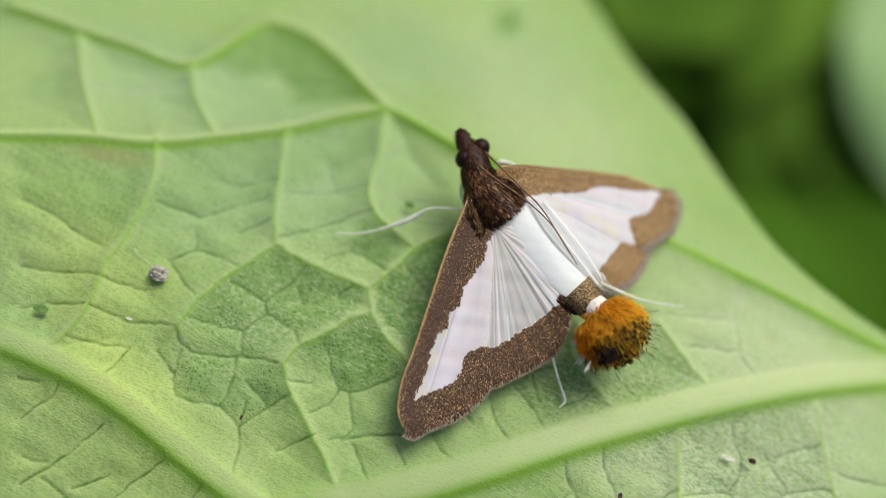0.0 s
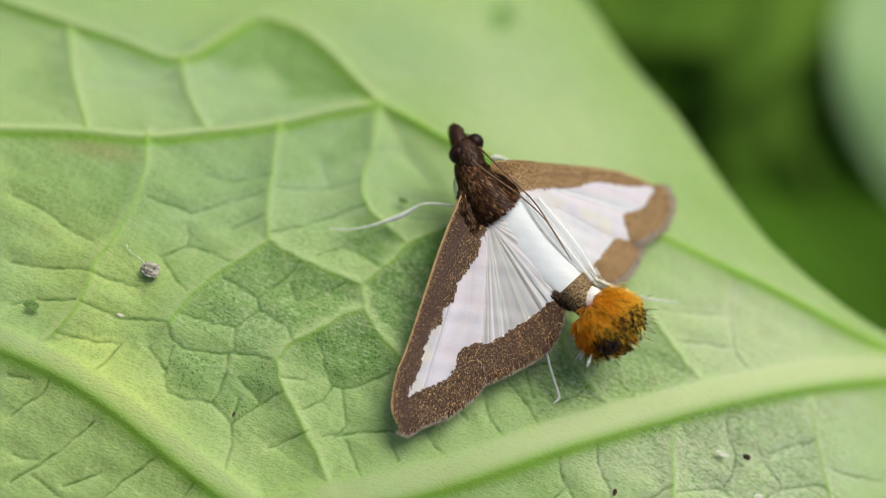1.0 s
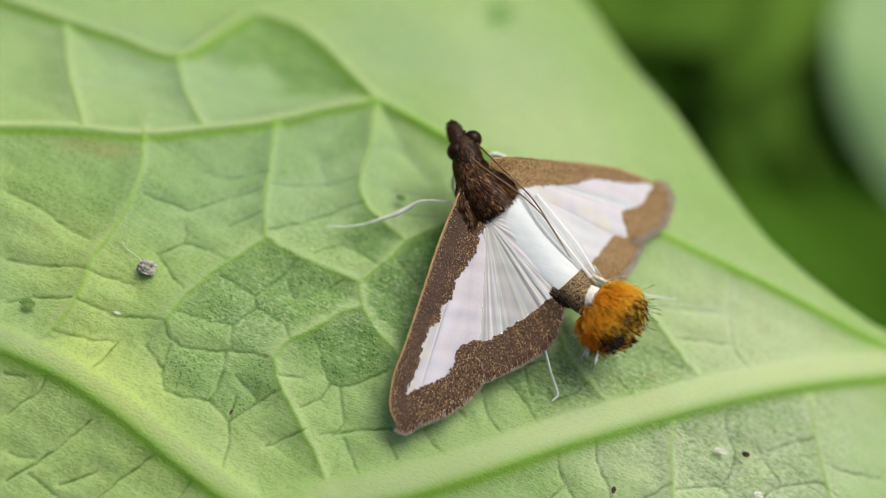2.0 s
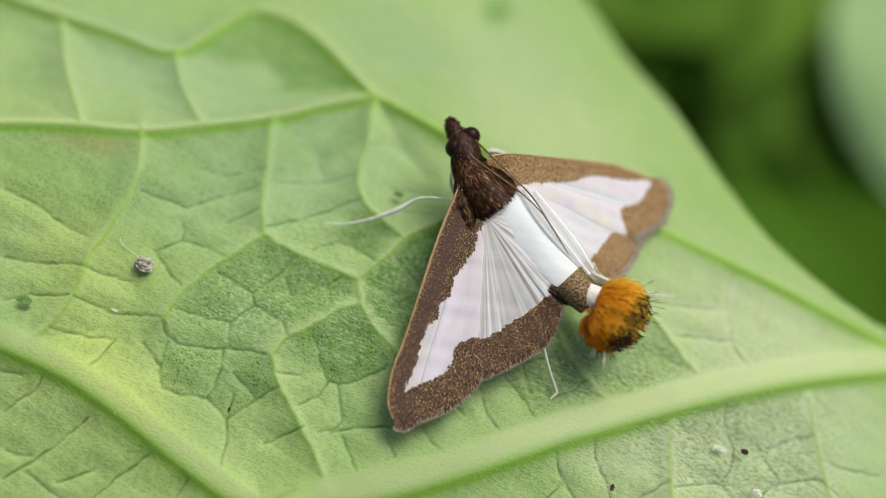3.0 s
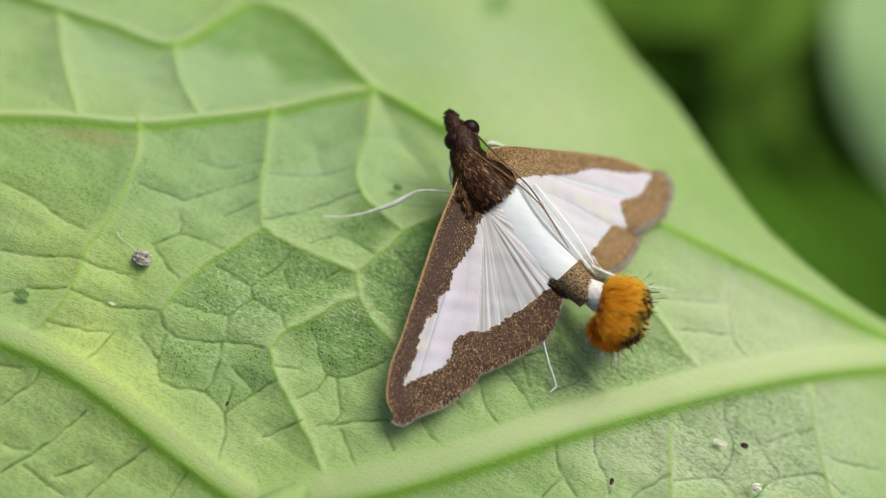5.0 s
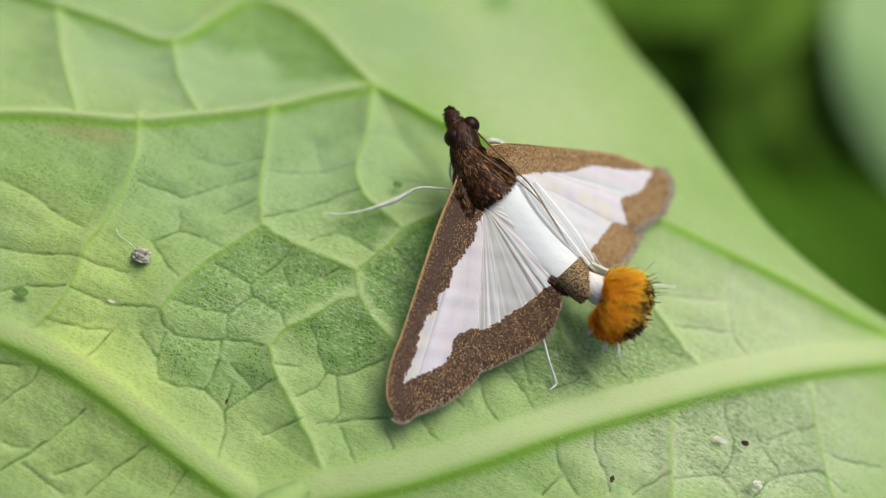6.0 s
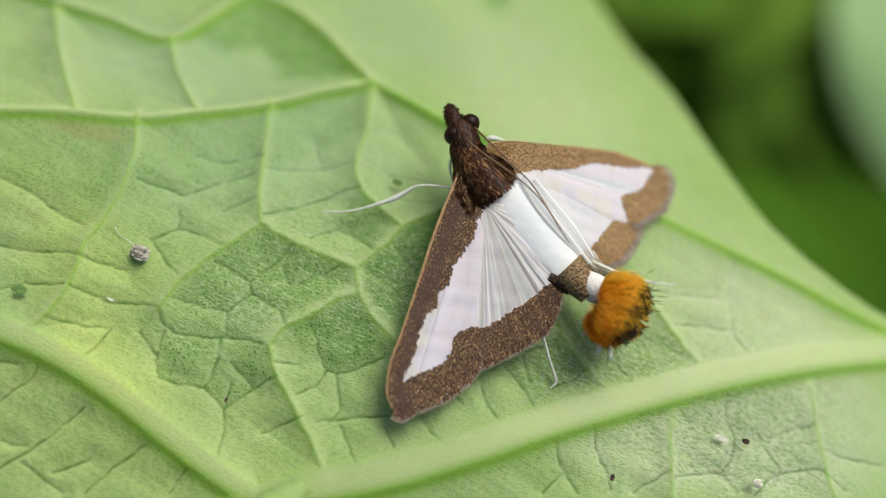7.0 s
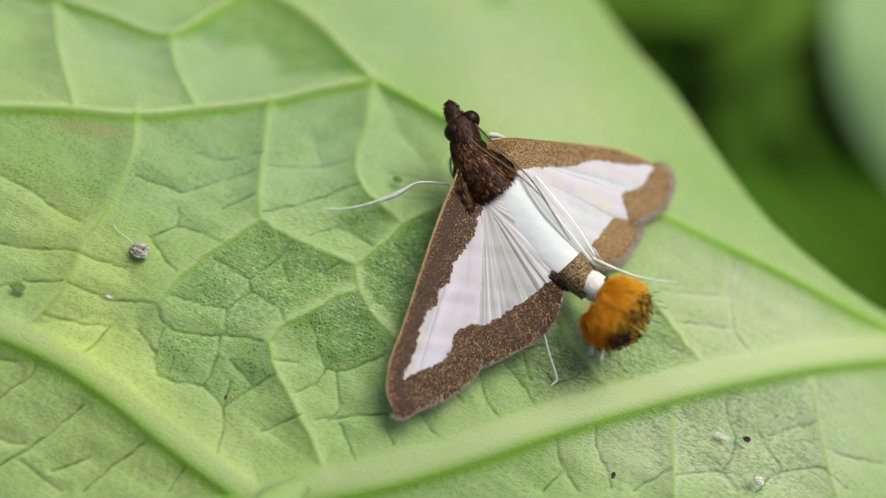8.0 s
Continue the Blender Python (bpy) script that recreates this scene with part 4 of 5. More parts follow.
LEG_SIZES = [[0.08, 0.08, 0.07, 0.15, 0.19, 0.07, 0.06, 0.04], [0.10, 0.10, 0.09, 0.10, 0.09, 0.05], [0.13, 0.12, 0.10, 0.08, 0.04], [0.14, 0.2, 0.18, 0.08], [0.1, 0.1, 0.09, 0.07], [0.1, 0.09, 0.06]]
TEGULAE = [[(-0.56, 4.86, 3.70), (-0.37, 3.84, 3.70), (-0.03, 2.81, 3.70), (0.50, 1.98, 3.60), (0.97, 1.31, 3.50)]]
FOLDS = [[(2.58, 2.25, 3.00), (4.24, 1.28, 2.80), (6.19, 0.18, 2.50), (7.89, -0.72, 2.30)],
         [(3.38, 4.82, 3.60), (4.95, 3.60, 3.50), (6.92, 2.42, 3.20), (9.26, 1.16, 2.60)],
         [(4.16, 5.08, 3.20), (6.14, 3.80, 3.10), (7.88, 2.69, 2.90), (9.38, 1.64, 2.50)]]


def body_piece(name, axis, radii, material, label="", sides=28, squash=0.9, rough=0.03, seed=1):
    line = spline(axis, 8)
    k = np.linspace(0, 1, len(line))
    r = np.interp(k, np.linspace(0, 1, len(radii)), radii)
    v, f = tube(line * MM, r * MM, sides, squash)
    v = np.array(v)
    v = v + MM * rough * np.stack([lumps(v[:, 0] / MM, v[:, 1] / MM + v[:, 2] / MM, 0.5, seed + j) for j in range(3)], 1)
    me = mesh_of(name, own(v), f, material)
    return part(name, me, moth, label)


def fur(name, axis, radii, material, count, length, seed, parent, lean=0.8, width=0.05, label="", squash=0.9, cover=math.pi):
    """Flat scales lying back over a body, joined as one coat."""
    rng = np.random.RandomState(seed)
    line = spline(axis, 8)
    k = np.linspace(0, 1, len(line))
    tang = np.gradient(line, axis=0)
    tang /= np.linalg.norm(tang, axis=1)[:, None]
    verts, faces = [], []
    for _ in range(count):
        s = rng.uniform(0.0, 1.0)
        p = np.array([np.interp(s, k, line[:, j]) for j in range(3)])
        t = np.array([np.interp(s, k, tang[:, j]) for j in range(3)])
        r = np.interp(s, np.linspace(0, 1, len(radii)), radii)
        side = np.cross(t, (0, 0, 1.0))
        side /= np.linalg.norm(side)
        up = np.cross(side, t)
        a = rng.uniform(math.pi / 2 - cover, math.pi / 2 + cover)
        out = math.cos(a) * side + squash * math.sin(a) * up
        root = p + r * out
        across = np.cross(t, out)
        across /= np.linalg.norm(across)
        lng = length * rng.uniform(0.6, 1.3)
        way = lean * t + (1 - lean) * out + rng.normal(0, 0.16, 3)
        way /= np.linalg.norm(way)
        w = width * rng.uniform(0.7, 1.3)
        i = len(verts)
        verts += [root - across * w * 0.5, root + across * w * 0.5, root + way * lng * 0.6 + across * w * 0.6 + out * 0.03, root + way * lng, root + way * lng * 0.6 - across * w * 0.6 + out * 0.03]
        faces += [(i, i + 1, i + 2, i + 4), (i + 4, i + 2, i + 3)]
    me = mesh_of(name, own(np.array(verts) * MM), faces, material, smooth=False)
    ob = part(name, me, parent, label)
    ob["kind"] = "stuff"
    return ob


T_R, A_R, R_R, H_R, P_R = [0.9, 1.25, 1.6, 1.75, 1.6], [1.6, 1.65, 1.6, 1.4, 1.2], [1.2, 1.05, 0.9], [0.6, 0.82, 0.95, 0.95], [0.2, 0.46, 0.58, 0.62]
thorax = body_piece("thorax", THORAX, T_R, BROWN_FUR, "brown scaly thorax", squash=0.62)
fur("scale_coat", THORAX, T_R, THORAX_SCALE, 6500, 0.42, 21, thorax, 0.88, 0.075, squash=0.62)
body_piece("abdomen", ABDOMEN, A_R, WHITE_FUR, "white abdomen", squash=0.4, rough=0.02)
ring = body_piece("abdomen_ring", RING, R_R, RING_FUR, "dark speckled abdomen ring", rough=0.02)
fur("scale_coat", RING, R_R, RING_SCALE, 6000, 0.12, 23, ring, 0.95, 0.036)
for k, line in enumerate(TEGULAE):
    lobe = body_piece("tegula", line, [0.3, 0.6, 0.65, 0.45, 0.15], BROWN_FUR, "golden brown shoulder lobe", squash=0.4, seed=5 + k)
    fur("scale_coat", line, [0.3, 0.6, 0.65, 0.45, 0.15], BROWN_SCALE, 1700, 0.4, 27 + k, lobe, 0.93, 0.07, squash=0.4)
head = body_piece("head", HEAD, H_R, DARK_FUR, "dark brown head")
fur("scale_coat", HEAD, H_R, DARK_SCALE, 900, 0.26, 24, head, 0.95, 0.06)
fur("side_tuft", [(7.0, -0.55, 2.6), (7.7, -0.75, 2.5), (8.4, -0.85, 2.4)], [0.25, 0.4, 0.3], DARK_SCALE, 420, 0.34, 26, moth, 0.9, 0.07, "dark brown scale tuft beside the ring")
palp = body_piece("palp", PALP, P_R, DARK_FUR, "dark upturned palp")
fur("scale_coat", PALP, P_R, DARK_SCALE, 400, 0.16, 25, palp, 0.4, 0.06)


def ball(centre, radius, material, name, label=""):
    bm = bmesh.new()
    bmesh.ops.create_uvsphere(bm, u_segments=24, v_segments=16, radius=radius)
    bmesh.ops.scale(bm, vec=(1.0, 1.0, 1.12), verts=bm.verts)
    me = bpy.data.meshes.new(name)
    bm.to_mesh(me)
    bm.free()
    me.materials.append(material)
    me.polygons.foreach_set("use_smooth", [True] * len(me.polygons))
    ob = part(name, me, moth, label)
    ob.location = Vector(centre) * MM - MOTH_BASE
    return ob


for c in EYES:
    ball(c, 0.62 * MM, EYE, "eye", "glossy dark red-brown eye")


def thin(name, axis, radii, material, label=""):
    line = spline(axis, 10)
    r = np.interp(np.linspace(0, 1, len(line)), np.linspace(0, 1, len(radii)), radii)
    v, f = tube(line * MM, r * MM, 8)
    return part(name, mesh_of(name, own(v), f, material), moth, label)


for line in FEELERS:
    thin("antenna", line, [0.07, 0.06, 0.05, 0.03], FEELER, "thin brown antenna laid back")
for line, sizes in zip(LEGS, LEG_SIZES):
    thin("leg", line, sizes, PALE_LEG, "slender white leg")

# the moving tail: the white last segment, and the hair tuft in bundles round it
def build_tail():
    v, f = tube(np.array([(-1.6, 0, 0), (-0.9, 0, 0), (-0.3, 0, 0), (0.3, 0, 0), (0.6, 0, 0), (0.7, 0, 0)]) * MM, np.array([0.50, 0.66, 0.88, 0.92, 0.78, 0.4]) * MM, 28)
    v = np.array(v)
    v = v + 0.00003 * np.stack([lumps(v[:, 1] / MM, v[:, 0] / MM, 0.4, j) for j in range(3)], 1)
    return part("tail_segment", mesh_of("tail_segment", v, f, TAIL_WHITE), moth, "bright white last segment")


def build_bundle(seed, count, around, half, flyers=0, dark_share=0.04, tint=0.0):
    """A sector of the flower of hair scales that opens along x (tail's space: y to its left, z up); around: its middle, in degrees from y towards z."""
    rng = np.random.RandomState(seed)
    pieces, along, dark = [], [], []
    locks = [(around + rng.uniform(-half, half), rng.uniform(60, 138), rng.uniform(0.95, 1.05)) for _ in range(44)]
    for h in range(count + flyers):
        stray = h >= count
        lock = locks[rng.randint(len(locks))]
        a = radians(around + rng.uniform(-half, half) if stray else lock[0] + rng.normal(0, 5.0))
        out = np.array((0.0, math.cos(a), math.sin(a)))
        side = np.array((0.0, -math.sin(a), math.cos(a)))
        open_at = rng.uniform(42, 66) if stray else lock[1] + rng.normal(0, 8.0)
        curl = rng.uniform(-10, 45) if stray else rng.uniform(70, 95) + 0.55 * max(0.0, open_at - 105)
        size = rng.uniform(2.9, 3.7) if stray else rng.uniform(2.85, 3.12) * lock[2] * (0.9 if seed == 33 else 1.0) * (1.0 - 0.0025 * max(0.0, open_at - 100))
        s = np.linspace(0.0, 1.0, 11)
        hook = 0.0 if stray else rng.uniform(0, 70)
        lean = np.radians(open_at - curl * s ** 1.15 - hook * np.clip((s - 0.8) / 0.2, 0, 1) ** 2)
        step = size / 10.0
        rho = 0.10 + np.concatenate([[0], np.cumsum(step * 0.5 * (np.sin(lean[1:]) + np.sin(lean[:-1])))])
        ahead = np.concatenate([[0], np.cumsum(step * 0.5 * (np.cos(lean[1:]) + np.cos(lean[:-1])))])
        swirl = rng.normal(0, 0.07) * s + rng.normal(0, 0.09) * s ** 3
        line = ahead[:, None] * np.array((1.0, 0, 0)) + rho[:, None] * out + (swirl * rho)[:, None] * side + rng.normal(0, 0.04, 3)
        w = (0.011 if stray else 0.019) * rng.uniform(0.7, 1.3)
        tipped = stray or (open_at < 86 and rng.uniform() < 0.5)
        r = np.array([0.5, 0.8, 0.9, 0.95, 1.0, 1.0, 1.0, 1.0, 1.0, 2.0 if tipped else 0.8, 0.8 if tipped else 0.25]) * w
        pieces.append(tube(line * MM, r * MM, 4))
        along += list(np.repeat(s * (1.0 if tipped else 0.86), 4))
        dark += [0.75 if stray else rng.uniform(0.6, 1.0) * (rng.uniform() < (0.5 if seed > 32 and open_at < 84 else dark_share))] * 44
    v, f = joined(pieces)
    return mesh_of("tuft_lobe", v, f, HAIR, {"along": along, "dark": dark, "tint": [tint] * len(dark)})


def build_core(seed, count):
    """Blackish scales in the mouth of the tuft."""
    rng = np.random.RandomState(seed)
    pieces, along = [], []
    for h in range(count):
        s = np.linspace(0, 1, 7)
        way = np.array((1.0, rng.normal(-0.38, 0.2), rng.normal(0.30, 0.2)))
        line = s[:, None] * way * rng.uniform(1.9, 2.35) + rng.normal(0, 0.08, 3)
        pieces.append(tube(line * MM, np.array([0.5, 0.8, 1, 1, 1.1, 1.6, 0.5]) * 0.05 * MM, 4))
        along += list(np.repeat(s, 4))
    v, f = joined(pieces)
    return mesh_of("tuft_core", v, f, HAIR, {"along": along, "dark": [1.0] * len(along), "tint": [0.0] * len(along)})


def build_plume(seed):
    """Small white plumes under the cup's rim."""
    rng = np.random.RandomState(seed)
    pieces = []
    for base, way in (((0.5, -2.0, -0.6), (0.25, -0.9, -0.3)), ((1.2, -2.1, -0.5), (0.5, -0.9, -0.1)), ((-0.4, -1.5, -0.4), (-0.2, -0.9, -0.2))):
        for k in range(9):
            s = np.linspace(0, 1, 5)
            line = np.array(base) + rng.normal(0, 0.05, 3) + s[:, None] * (np.array(way) + rng.normal(0, 0.12, 3)) * 0.75
            pieces.append(tube(line * MM, np.array([0.6, 1, 1.1, 1, 0.4]) * 0.045 * MM, 4))
    v, f = joined(pieces)
    return mesh_of("white_plume", v, f, PALE_LEG)


tail_segment = build_tail()
fur("dark_patch", [(4.62, 0.55, 0.72), (4.85, 0.52, 0.72), (5.1, 0.45, 0.66)], [0.16, 0.2, 0.14], DARK_SCALE, 130, 0.22, 29, tail_segment, 0.9, 0.05, "dark red-brown patch")
BUNDLES = [part("tuft_lobe", build_bundle(31, 760, 15, 50, 16), moth, "golden orange tuft lobe with dark tips"),
           part("tuft_lobe", build_bundle(32, 760, 92, 50, 8, 0.05, 0.2), moth, "golden orange tuft lobe with dark tips"),
           part("tuft_lobe", build_bundle(33, 760, 172, 50, 5, 0.08, 0.85), moth, "deep orange tuft lobe with dark tips"),
           part("tuft_lobe", build_bundle(34, 520, 265, 48, 6, 0.45, 0.5), moth, "orange and blackish tuft lobe"),
           part("white_plume", build_plume(36), moth, "small white plumes"),
           part("tuft_core", build_core(35, 120), moth, "blackish core of the tuft")]
for b in BUNDLES:
    b["kind"] = "stuff"


def build_fold(name, axis, width, rise, seed):
    """A long folded inner edge of a hindwing lying beside the abdomen, with loose strands at its end."""
    rng = np.random.RandomState(seed)
    line = spline(axis, 10)
    k = len(line)
    d = np.gradient(line, axis=0)
    side = np.cross(d, (0, 0, 1.0))
    side /= np.linalg.norm(side, axis=1)[:, None]
    verts, faces = [], []
    cols = 17
    for i in range(k):
        t = i / (k - 1)
        w = width * (0.35 + 0.65 * math.sin(math.pi * min(0.98, t * 0.85 + 0.12)))
        for j in range(cols):
            q = 2 * j / (cols - 1) - 1
            verts.append(line[i] + side[i] * q * w * 0.5 + np.array((0, 0, 1.0)) * rise * (1 - q * q))
    for i in range(k - 1):
        for j in range(cols - 1):
            a = i * cols + j
            faces.append((a, a + 1, a + cols + 1, a + cols))
    pieces = [(verts, faces)]
    for h in range(12):
        p = line[-3] + side[-3] * rng.uniform(-0.4, 0.4) * width
        way = d[-1] / np.linalg.norm(d[-1]) + rng.normal(0, 0.10, 3)
        s = np.linspace(0, 1, 5)[:, None]
        pieces.append(tube(p + s * way * rng.uniform(0.6, 1.3), np.array([1, 1, 0.9, 0.7, 0.3]) * 0.02, 4))
    v, f = joined(pieces)
    n = len(v)
    across = np.concatenate([np.tile(np.linspace(-1, 1, cols), k), np.zeros(n - k * cols)])
    strand = np.maximum(np.exp(-((across - 0.8) / 0.2) ** 2), np.exp(-((across + 0.35) / 0.16) ** 2))
    strand[k * cols:] = 0.8
    fields = {"white": np.ones(n), "nerve": np.zeros(n), "costa": np.zeros(n), "streak": np.zeros(n), "strand": strand, "film": np.where(np.arange(n) < k * cols, 0.9 * (1 - strand), 0.0), "sheen_tint": np.zeros(n)}
    return part(name, mesh_of(name, own(np.array(v) * MM), f, WING, fields), moth, "white folded inner wing edge")


for k, line in enumerate(FOLDS):
    build_fold("wing_fold", line, 1.5 if k == 0 else 0.85, 0.08, 80 + k)


# ---- bits on the leaf ----
def grit(name, where, size, material, seed, label):
    """A small rough crumb."""
    rng = np.random.RandomState(seed)
    bm = bmesh.new()
    bmesh.ops.create_icosphere(bm, subdivisions=4, radius=1.0)
    for v in bm.verts:
        k = 1 + 0.25 * float(lumps(v.co.x + 3 * v.co.z, v.co.y, 0.9, seed)) + 0.08 * float(lumps(v.co.x, v.co.y + 2 * v.co.z, 0.35, seed + 1)) + rng.uniform(-0.05, 0.05)
        v.co = Vector((v.co.x * size[0] * k, v.co.y * size[1] * k, v.co.z * size[2] * k)) * MM
    me = bpy.data.meshes.new(name)
    bm.to_mesh(me)
    bm.free()
    me.materials.append(material)
    ob = new(name, me)
    ob.location = Vector(where) * MM
    return tagged(ob, label, "debris")


grit("soil_crumb", (-17.89, -7.56, -0.12), (0.58, 0.44, 0.34), SPECK, 41, "grey soil crumb stuck on the leaf")
thread = spline([(-20.0, -6.5, 0.02), (-19.6, -6.9, 0.12), (-18.9, -7.1, 0.22), (-18.2, -7.4, 0.25)], 8)
tv, tf = tube(thread * MM, np.full(len(thread), 0.017) * MM, 6)
tagged(new("plant_fibre", mesh_of("plant_fibre", tv, tf, PALE_LEG)), "thin pale fibre lying beside the soil crumb", "debris")
grit("black_grain", (22.79, -5.58, -0.36), (0.22, 0.16, 0.16), BLACK, 42, "tiny black grain on the leaf")
grit("dark_speck", (-4.26, 3.05, -0.37), (0.3, 0.2, 0.06), SMUDGE, 43, "small dark green speck on the leaf")
grit("pale_crumb", (24.09, -7.94, -0.12), (0.3, 0.24, 0.18), FLAKE, 44, "pale flake on the leaf")
grit("dark_speck", (-23.88, -12.26, -0.47), (0.42, 0.28, 0.06), SMUDGE, 45, "small dark green speck on the leaf")
grit("black_grain", (15.01, -10.75, -0.06), (0.12, 0.2, 0.1), BLACK, 47, "tiny black grain on the leaf")
grit("pale_crumb", (-18.33, -10.99, -0.05), (0.2, 0.08, 0.05), FLAKE, 48, "pale scrap on the leaf")
grit("pale_crumb", (21.19, -5.92, -0.42), (0.4, 0.14, 0.06), FLAKE, 54, "pale flake on the leaf")
grit("black_grain", (-9.3, -14.3, -0.5), (0.08, 0.14, 0.07), BLACK, 57, "tiny black grain on the leaf")

# ---- short hairs of the leaf ----
LEAF_HAIR = plain("leaf_hair", (0.50, 0.60, 0.36), (0.66, 0.74, 0.52), 2000.0, 0.5, 0.0)


def leaf_hairs(count, seed):
    rng = np.random.RandomState(seed)
    x, y = rng.uniform(-30, 33, count * 9), rng.uniform(-24, 14, count * 9)
    want = 0.01 + 0.99 * np.clip(2.2 * fuzz(x, y) - 1.2, 0, 1)
    pick = rng.uniform(0, 1, len(x)) < want
    x, y = x[pick][:count], y[pick][:count]
    form = relief(x, y)
    off_rib = form[1] < 0.35
    x, y, z = x[off_rib], y[off_rib], (form[0] + lay(x, y))[off_rib]
    a = -0.5 + rng.normal(0, 0.45, len(x))
    lng, w = rng.uniform(0.14, 0.34, len(x)), rng.uniform(0.007, 0.013, len(x))
    lift = rng.uniform(0.2, 0.6, len(x))
    way = np.stack([np.cos(a), np.sin(a), lift], 1)
    side = np.stack([-np.sin(a), np.cos(a), 0 * a], 1) * w[:, None]
    foot = np.stack([x, y, z - 0.02], 1)
    tip = foot + way * lng[:, None]
    up = np.stack([0 * a, 0 * a, w * 1.6], 1)
    verts = np.stack([foot - side, foot + side, foot + up, tip], 1).reshape(-1, 3) * MM
    k = np.arange(len(x))[:, None] * 4
    faces = np.concatenate([k + np.array([0, 1, 3]), k + np.array([1, 2, 3]), k + np.array([2, 0, 3])])
    return tagged(part("leaf_hair", mesh_of("leaf_hair", verts, faces, LEAF_HAIR), leaf), "short pale hairs", kind="stuff")


leaf_hairs(16000, 61)

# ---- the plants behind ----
# first three: one foliage green, with light and deep shade coloured in
FAR_DARK = plain("deep_shade_tinted_foliage", (0.026, 0.075, 0.003), (0.050, 0.125, 0.008), 45.0, 0.8, 0.0, gloss=0.06)
FAR_LEAF = plain("shade_tinted_foliage", (0.05, 0.115, 0.010), (0.085, 0.17, 0.018), 45.0, 0.8, 0.0, gloss=0.06)
FAR_MID = plain("light_tinted_foliage", (0.07, 0.15, 0.014), (0.11, 0.21, 0.024), 40.0, 0.8, 0.0, gloss=0.06)
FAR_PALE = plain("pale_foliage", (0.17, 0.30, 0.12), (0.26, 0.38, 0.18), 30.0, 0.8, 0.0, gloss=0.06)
SOIL = plain("soil", (0.014, 0.022, 0.006), (0.04, 0.05, 0.016), 30.0, 0.95, 0.004, gloss=0.05)

ground_me = mesh_of("ground", [(-60, -60, -0.30), (60, -60, -0.30), (60, 60, -0.30), (-60, 60, -0.30)], [(0, 1, 2, 3)], SOIL)
tagged(new("ground", ground_me), "dark soil under the plants", "ground", kind="structure")


def blade_shape(length, width, fold, seed, rows=26, cols=15):
    verts, faces = [], []
    for i in range(rows):
        t = i / (rows - 1)
        half = width * 0.5 * max(0.02, math.sin(math.pi * (t * 0.97 + 0.015) ** 0.75)) ** 0.8 * (1 + 0.06 * math.sin(11 * t + seed))
        for j in range(cols):
            s = 2 * j / (cols - 1) - 1
            z = fold * abs(s) * half - 0.25 * length * t * t + 0.04 * length * math.sin(9 * t + 3 * s + seed) * abs(s)
            verts.append((s * half, length * (t - 0.5), z))
    for i in range(rows - 1):
        for j in range(cols - 1):
            a = i * cols + j
            faces.append((a, a + 1, a + cols + 1, a + cols))
    return verts, faces


def big_leaf(place, turn, tip, length, width, seed, material, label):
    """One large leaf on a stalk that rises from the soil."""
    root = new("leafy_shoot")
    root.location = (place[0], place[1], -0.30)
    m = pose(0, 0, place[2] + 0.30, tip, 0, turn)
    v, f = blade_shape(length, width, 0.18, seed)
    blade = part("blade", mesh_of("blade", v, f, material), root)
    blade.matrix_basis = m
    foot = m @ Vector((0, -0.5 * length, 0))
    line = [(foot.x * 1.3, foot.y * 1.3, 0), (foot.x * 1.4, foot.y * 1.4, foot.z * 0.6), (foot.x * 1.15, foot.y * 1.15, foot.z * 0.95), tuple(foot)]
    v, f = tube(spline(line, 8), np.linspace(0.003, 0.0012, 25), 8)
    part("stalk", mesh_of("stalk", v, f, material), root)
    return tagged(root, label, "plant", "leaves behind")


def undergrowth(count, seed):
    """Crowded small leaves over the soil."""
    rng = np.random.RandomState(seed)
    pieces = []
    for k in range(count):
        v, f = blade_shape(rng.uniform(0.03, 0.07), rng.uniform(0.02, 0.045), rng.uniform(0.1, 0.4), k, 8, 5)
        a, far = rng.uniform(0, 6.283), 0.55 * abs(rng.normal()) + 0.03
        m = pose(0.12 + far * math.cos(a) * 1.2, 0.18 + far * math.sin(a), rng.uniform(-0.295, -0.235), rng.uniform(-25, 25), rng.uniform(-25, 25), rng.uniform(0, 360))
        pieces.append(([m @ Vector(p) for p in v], f))
    v, f = joined(pieces)
    return tagged(new("undergrowth", mesh_of("undergrowth", v, f, FAR_DARK)), "crowded dark green leaves over the soil, darkened for deep shade", "foliage", kind="stuff")


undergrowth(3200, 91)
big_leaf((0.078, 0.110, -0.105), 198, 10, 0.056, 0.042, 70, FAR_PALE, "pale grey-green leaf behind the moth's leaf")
big_leaf((0.066, 0.104, -0.112), 205, 5, 0.07, 0.034, 79, FAR_MID, "dark green leaf below, coloured for the light there")
big_leaf((0.046, 0.102, -0.096), 160, 0, 0.035, 0.014, 71, FAR_MID, "dark green leaf below, coloured for the light there")
big_leaf((0.038, 0.115, -0.113), 120, 15, 0.04, 0.03, 72, FAR_LEAF, "dark green leaf below, coloured for the light there")
big_leaf((0.049, 0.089, -0.111), 200, -10, 0.035, 0.02, 73, FAR_LEAF, "dark green leaf below, coloured for the light there")
big_leaf((0.075, 0.095, -0.130), 230, 10, 0.08, 0.05, 74, FAR_DARK, "dark green leaf below, coloured for the light there")
big_leaf((0.037, 0.127, -0.151), 60, 10, 0.08, 0.06, 75, FAR_DARK, "dark green leaf below, coloured for the light there")
big_leaf((0.084, 0.078, -0.136), 300, 0, 0.09, 0.07, 76, FAR_DARK, "dark green leaf below, coloured for the light there")
big_leaf((0.065, 0.074, -0.116), 30, 5, 0.06, 0.05, 77, FAR_DARK, "dark green leaf below, coloured for the light there")
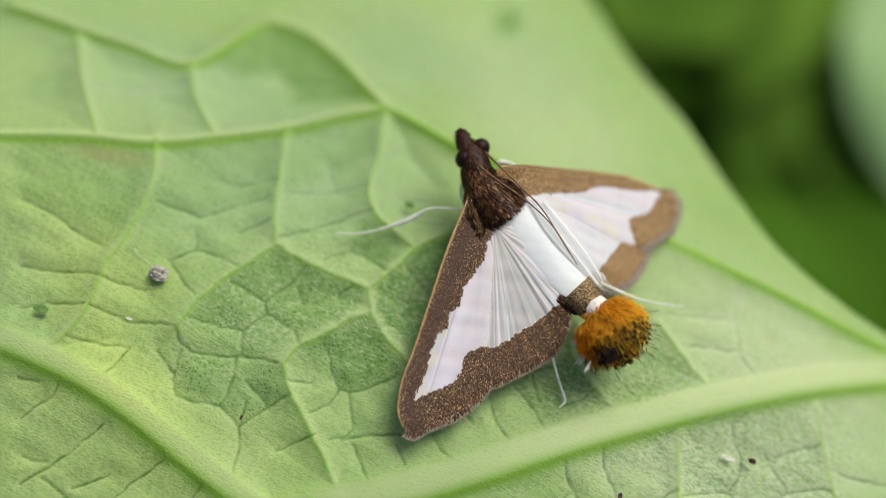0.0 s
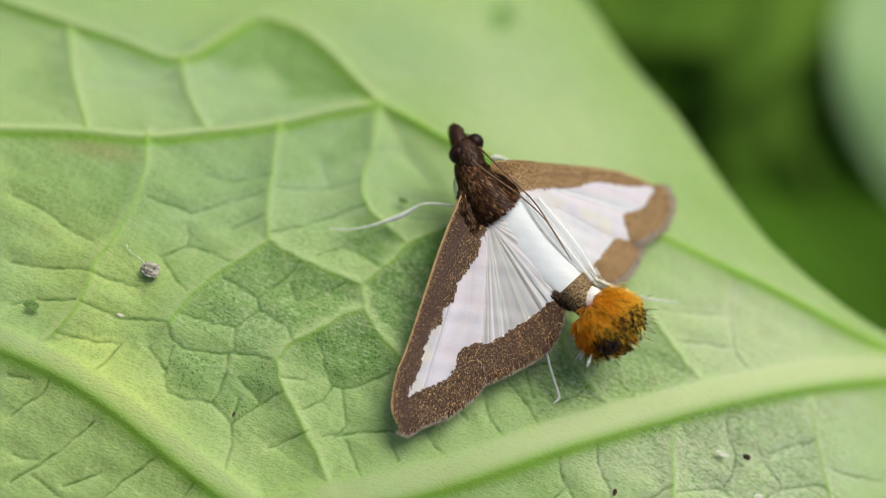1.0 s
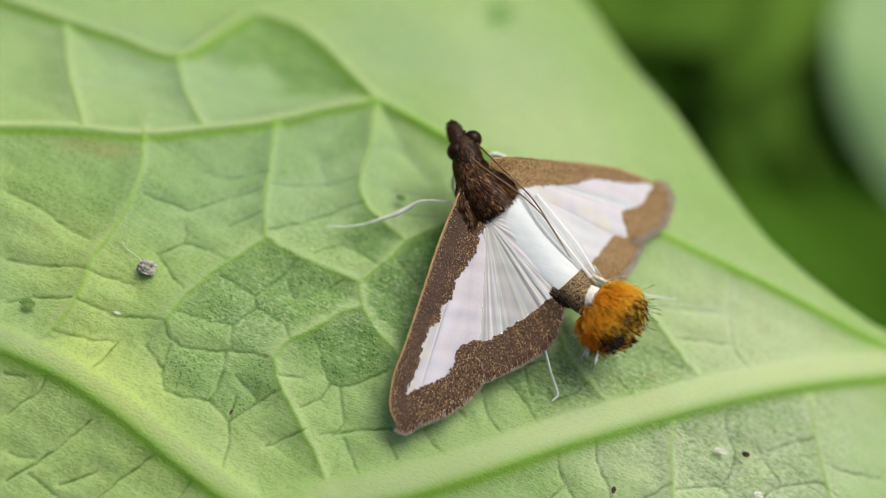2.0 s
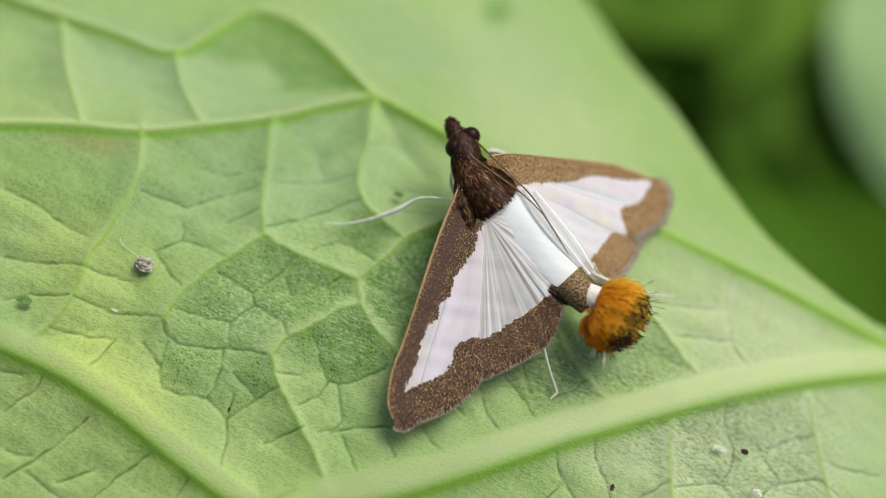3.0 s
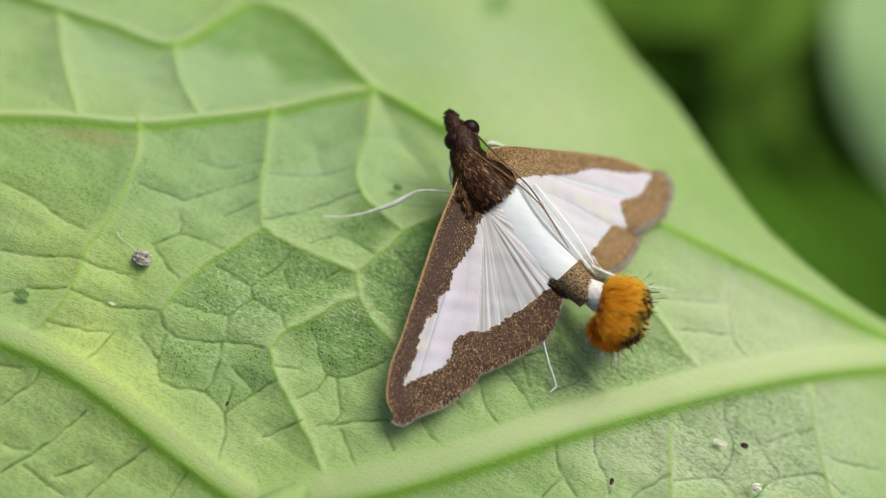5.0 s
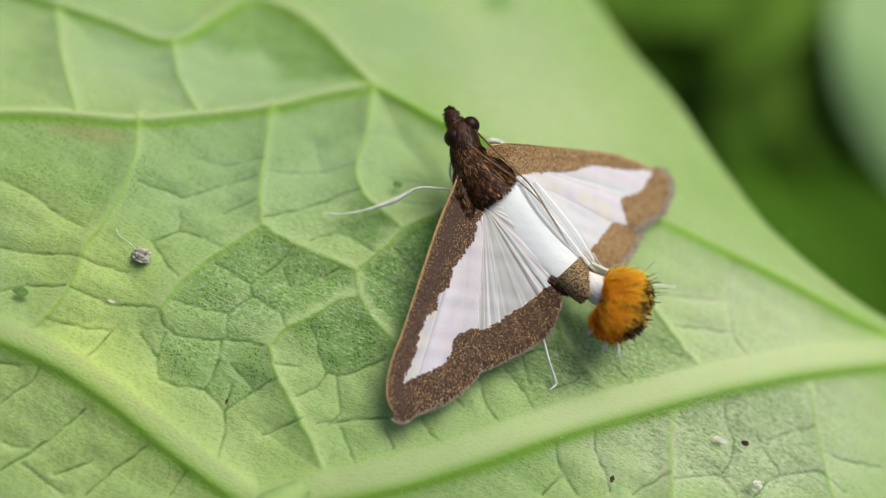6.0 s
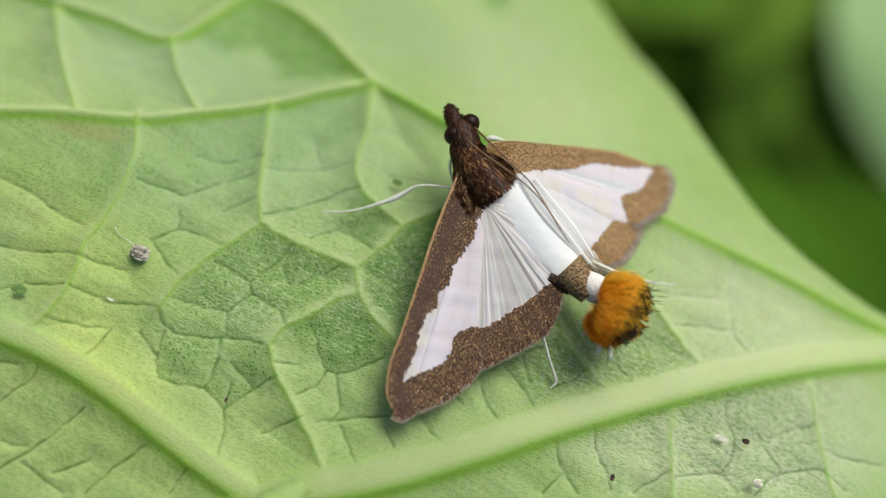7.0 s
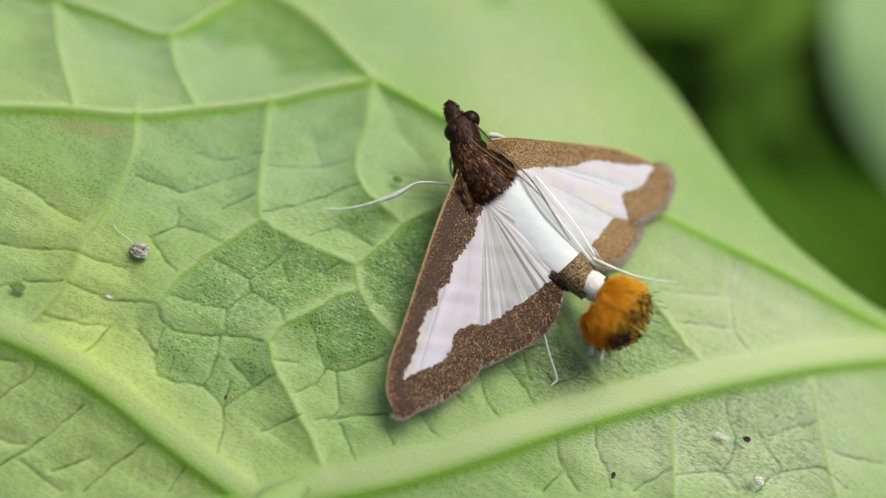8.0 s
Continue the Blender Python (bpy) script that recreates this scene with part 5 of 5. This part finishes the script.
big_leaf((0.046, 0.110, -0.150), 40, 0, 0.13, 0.11, 80, FAR_DARK, "dark green leaf below, coloured for the light there")
big_leaf((0.023, 0.136, -0.148), 80, 0, 0.05, 0.03, 78, FAR_LEAF, "dark green leaf below, coloured for the light there")


# ---- what moves ----
# the root of the tuft in the moth's space and the way it opens: seconds, x, y, pitch, yaw
TUFT_WAY = [
    (0, 0.00593, -0.00164, -26, -42),
    (0.5, 0.00582, -0.00143, -26, -40),
    (1, 0.00591, -0.00132, -24, -33),
    (1.5, 0.00598, -0.00113, -22, -29),
    (3, 0.00633, -0.00111, -17, -19),
    (3.5, 0.00652, -0.00112, -15, -16),
    (4, 0.00666, -0.00128, -12, -11),
    (4.5, 0.00661, -0.00158, -10, -8),
    (6, 0.00660, -0.00102, -10, -5),
    (6.5, 0.00631, -0.00127, -13, -9),
    (7, 0.00650, -0.00142, -15, -12),
    (7.5, 0.00644, -0.00154, -18, -19),
    (8, 0.00648, -0.00181, -19, -22),
]


def motions():
    walk(tail_segment, [
        (0, pose(0.00515, -0.00049, 0.00275, 0, 4.0, -19.4)),
        (0.5, pose(0.00510, -0.00030, 0.00275, 0, 4.0, -19.4)),
        (1, pose(0.00516, -0.00023, 0.00275, 0, 4.0, -19.4)),
        (1.5, pose(0.00521, -0.00028, 0.00275, 0, 4.0, -19.4)),
        (3, pose(0.00559, -0.00038, 0.00275, 0, 4.0, -19.4)),
        (3.5, pose(0.00567, -0.00038, 0.00275, 0, 4.0, -19.4)),
        (4, pose(0.00577, -0.00037, 0.00275, 0, 4.0, -19.4)),
        (4.5, pose(0.00585, -0.00053, 0.00275, 0, 4.0, -19.4)),
        (6, pose(0.00581, -0.00026, 0.00275, 0, 4.0, -19.4)),
        (6.5, pose(0.00556, -0.00017, 0.00275, 0, 4.0, -19.4)),
        (7, pose(0.00554, -0.00033, 0.00275, 0, 4.0, -19.4)),
        (7.5, pose(0.00542, -0.00035, 0.00275, 0, 4.0, -19.4)),
        (8, pose(0.00544, -0.00042, 0.00275, 0, 4.0, -19.4)),
    ])
    for piece, pitch_off, sway, twist in zip(BUNDLES, (-2, 3, -1, -3, -2, 4), (0.04, 0.0, -0.05, 0.0, -0.06, 0.05), (4, 0, -3, 0, 0, 2)):
        walk(piece, [(t, pose(x, y, 0.0034, 0.3 * twist, pitch + pitch_off, yaw * (1 + sway) + twist)) for t, x, y, pitch, yaw in TUFT_WAY])



motions()
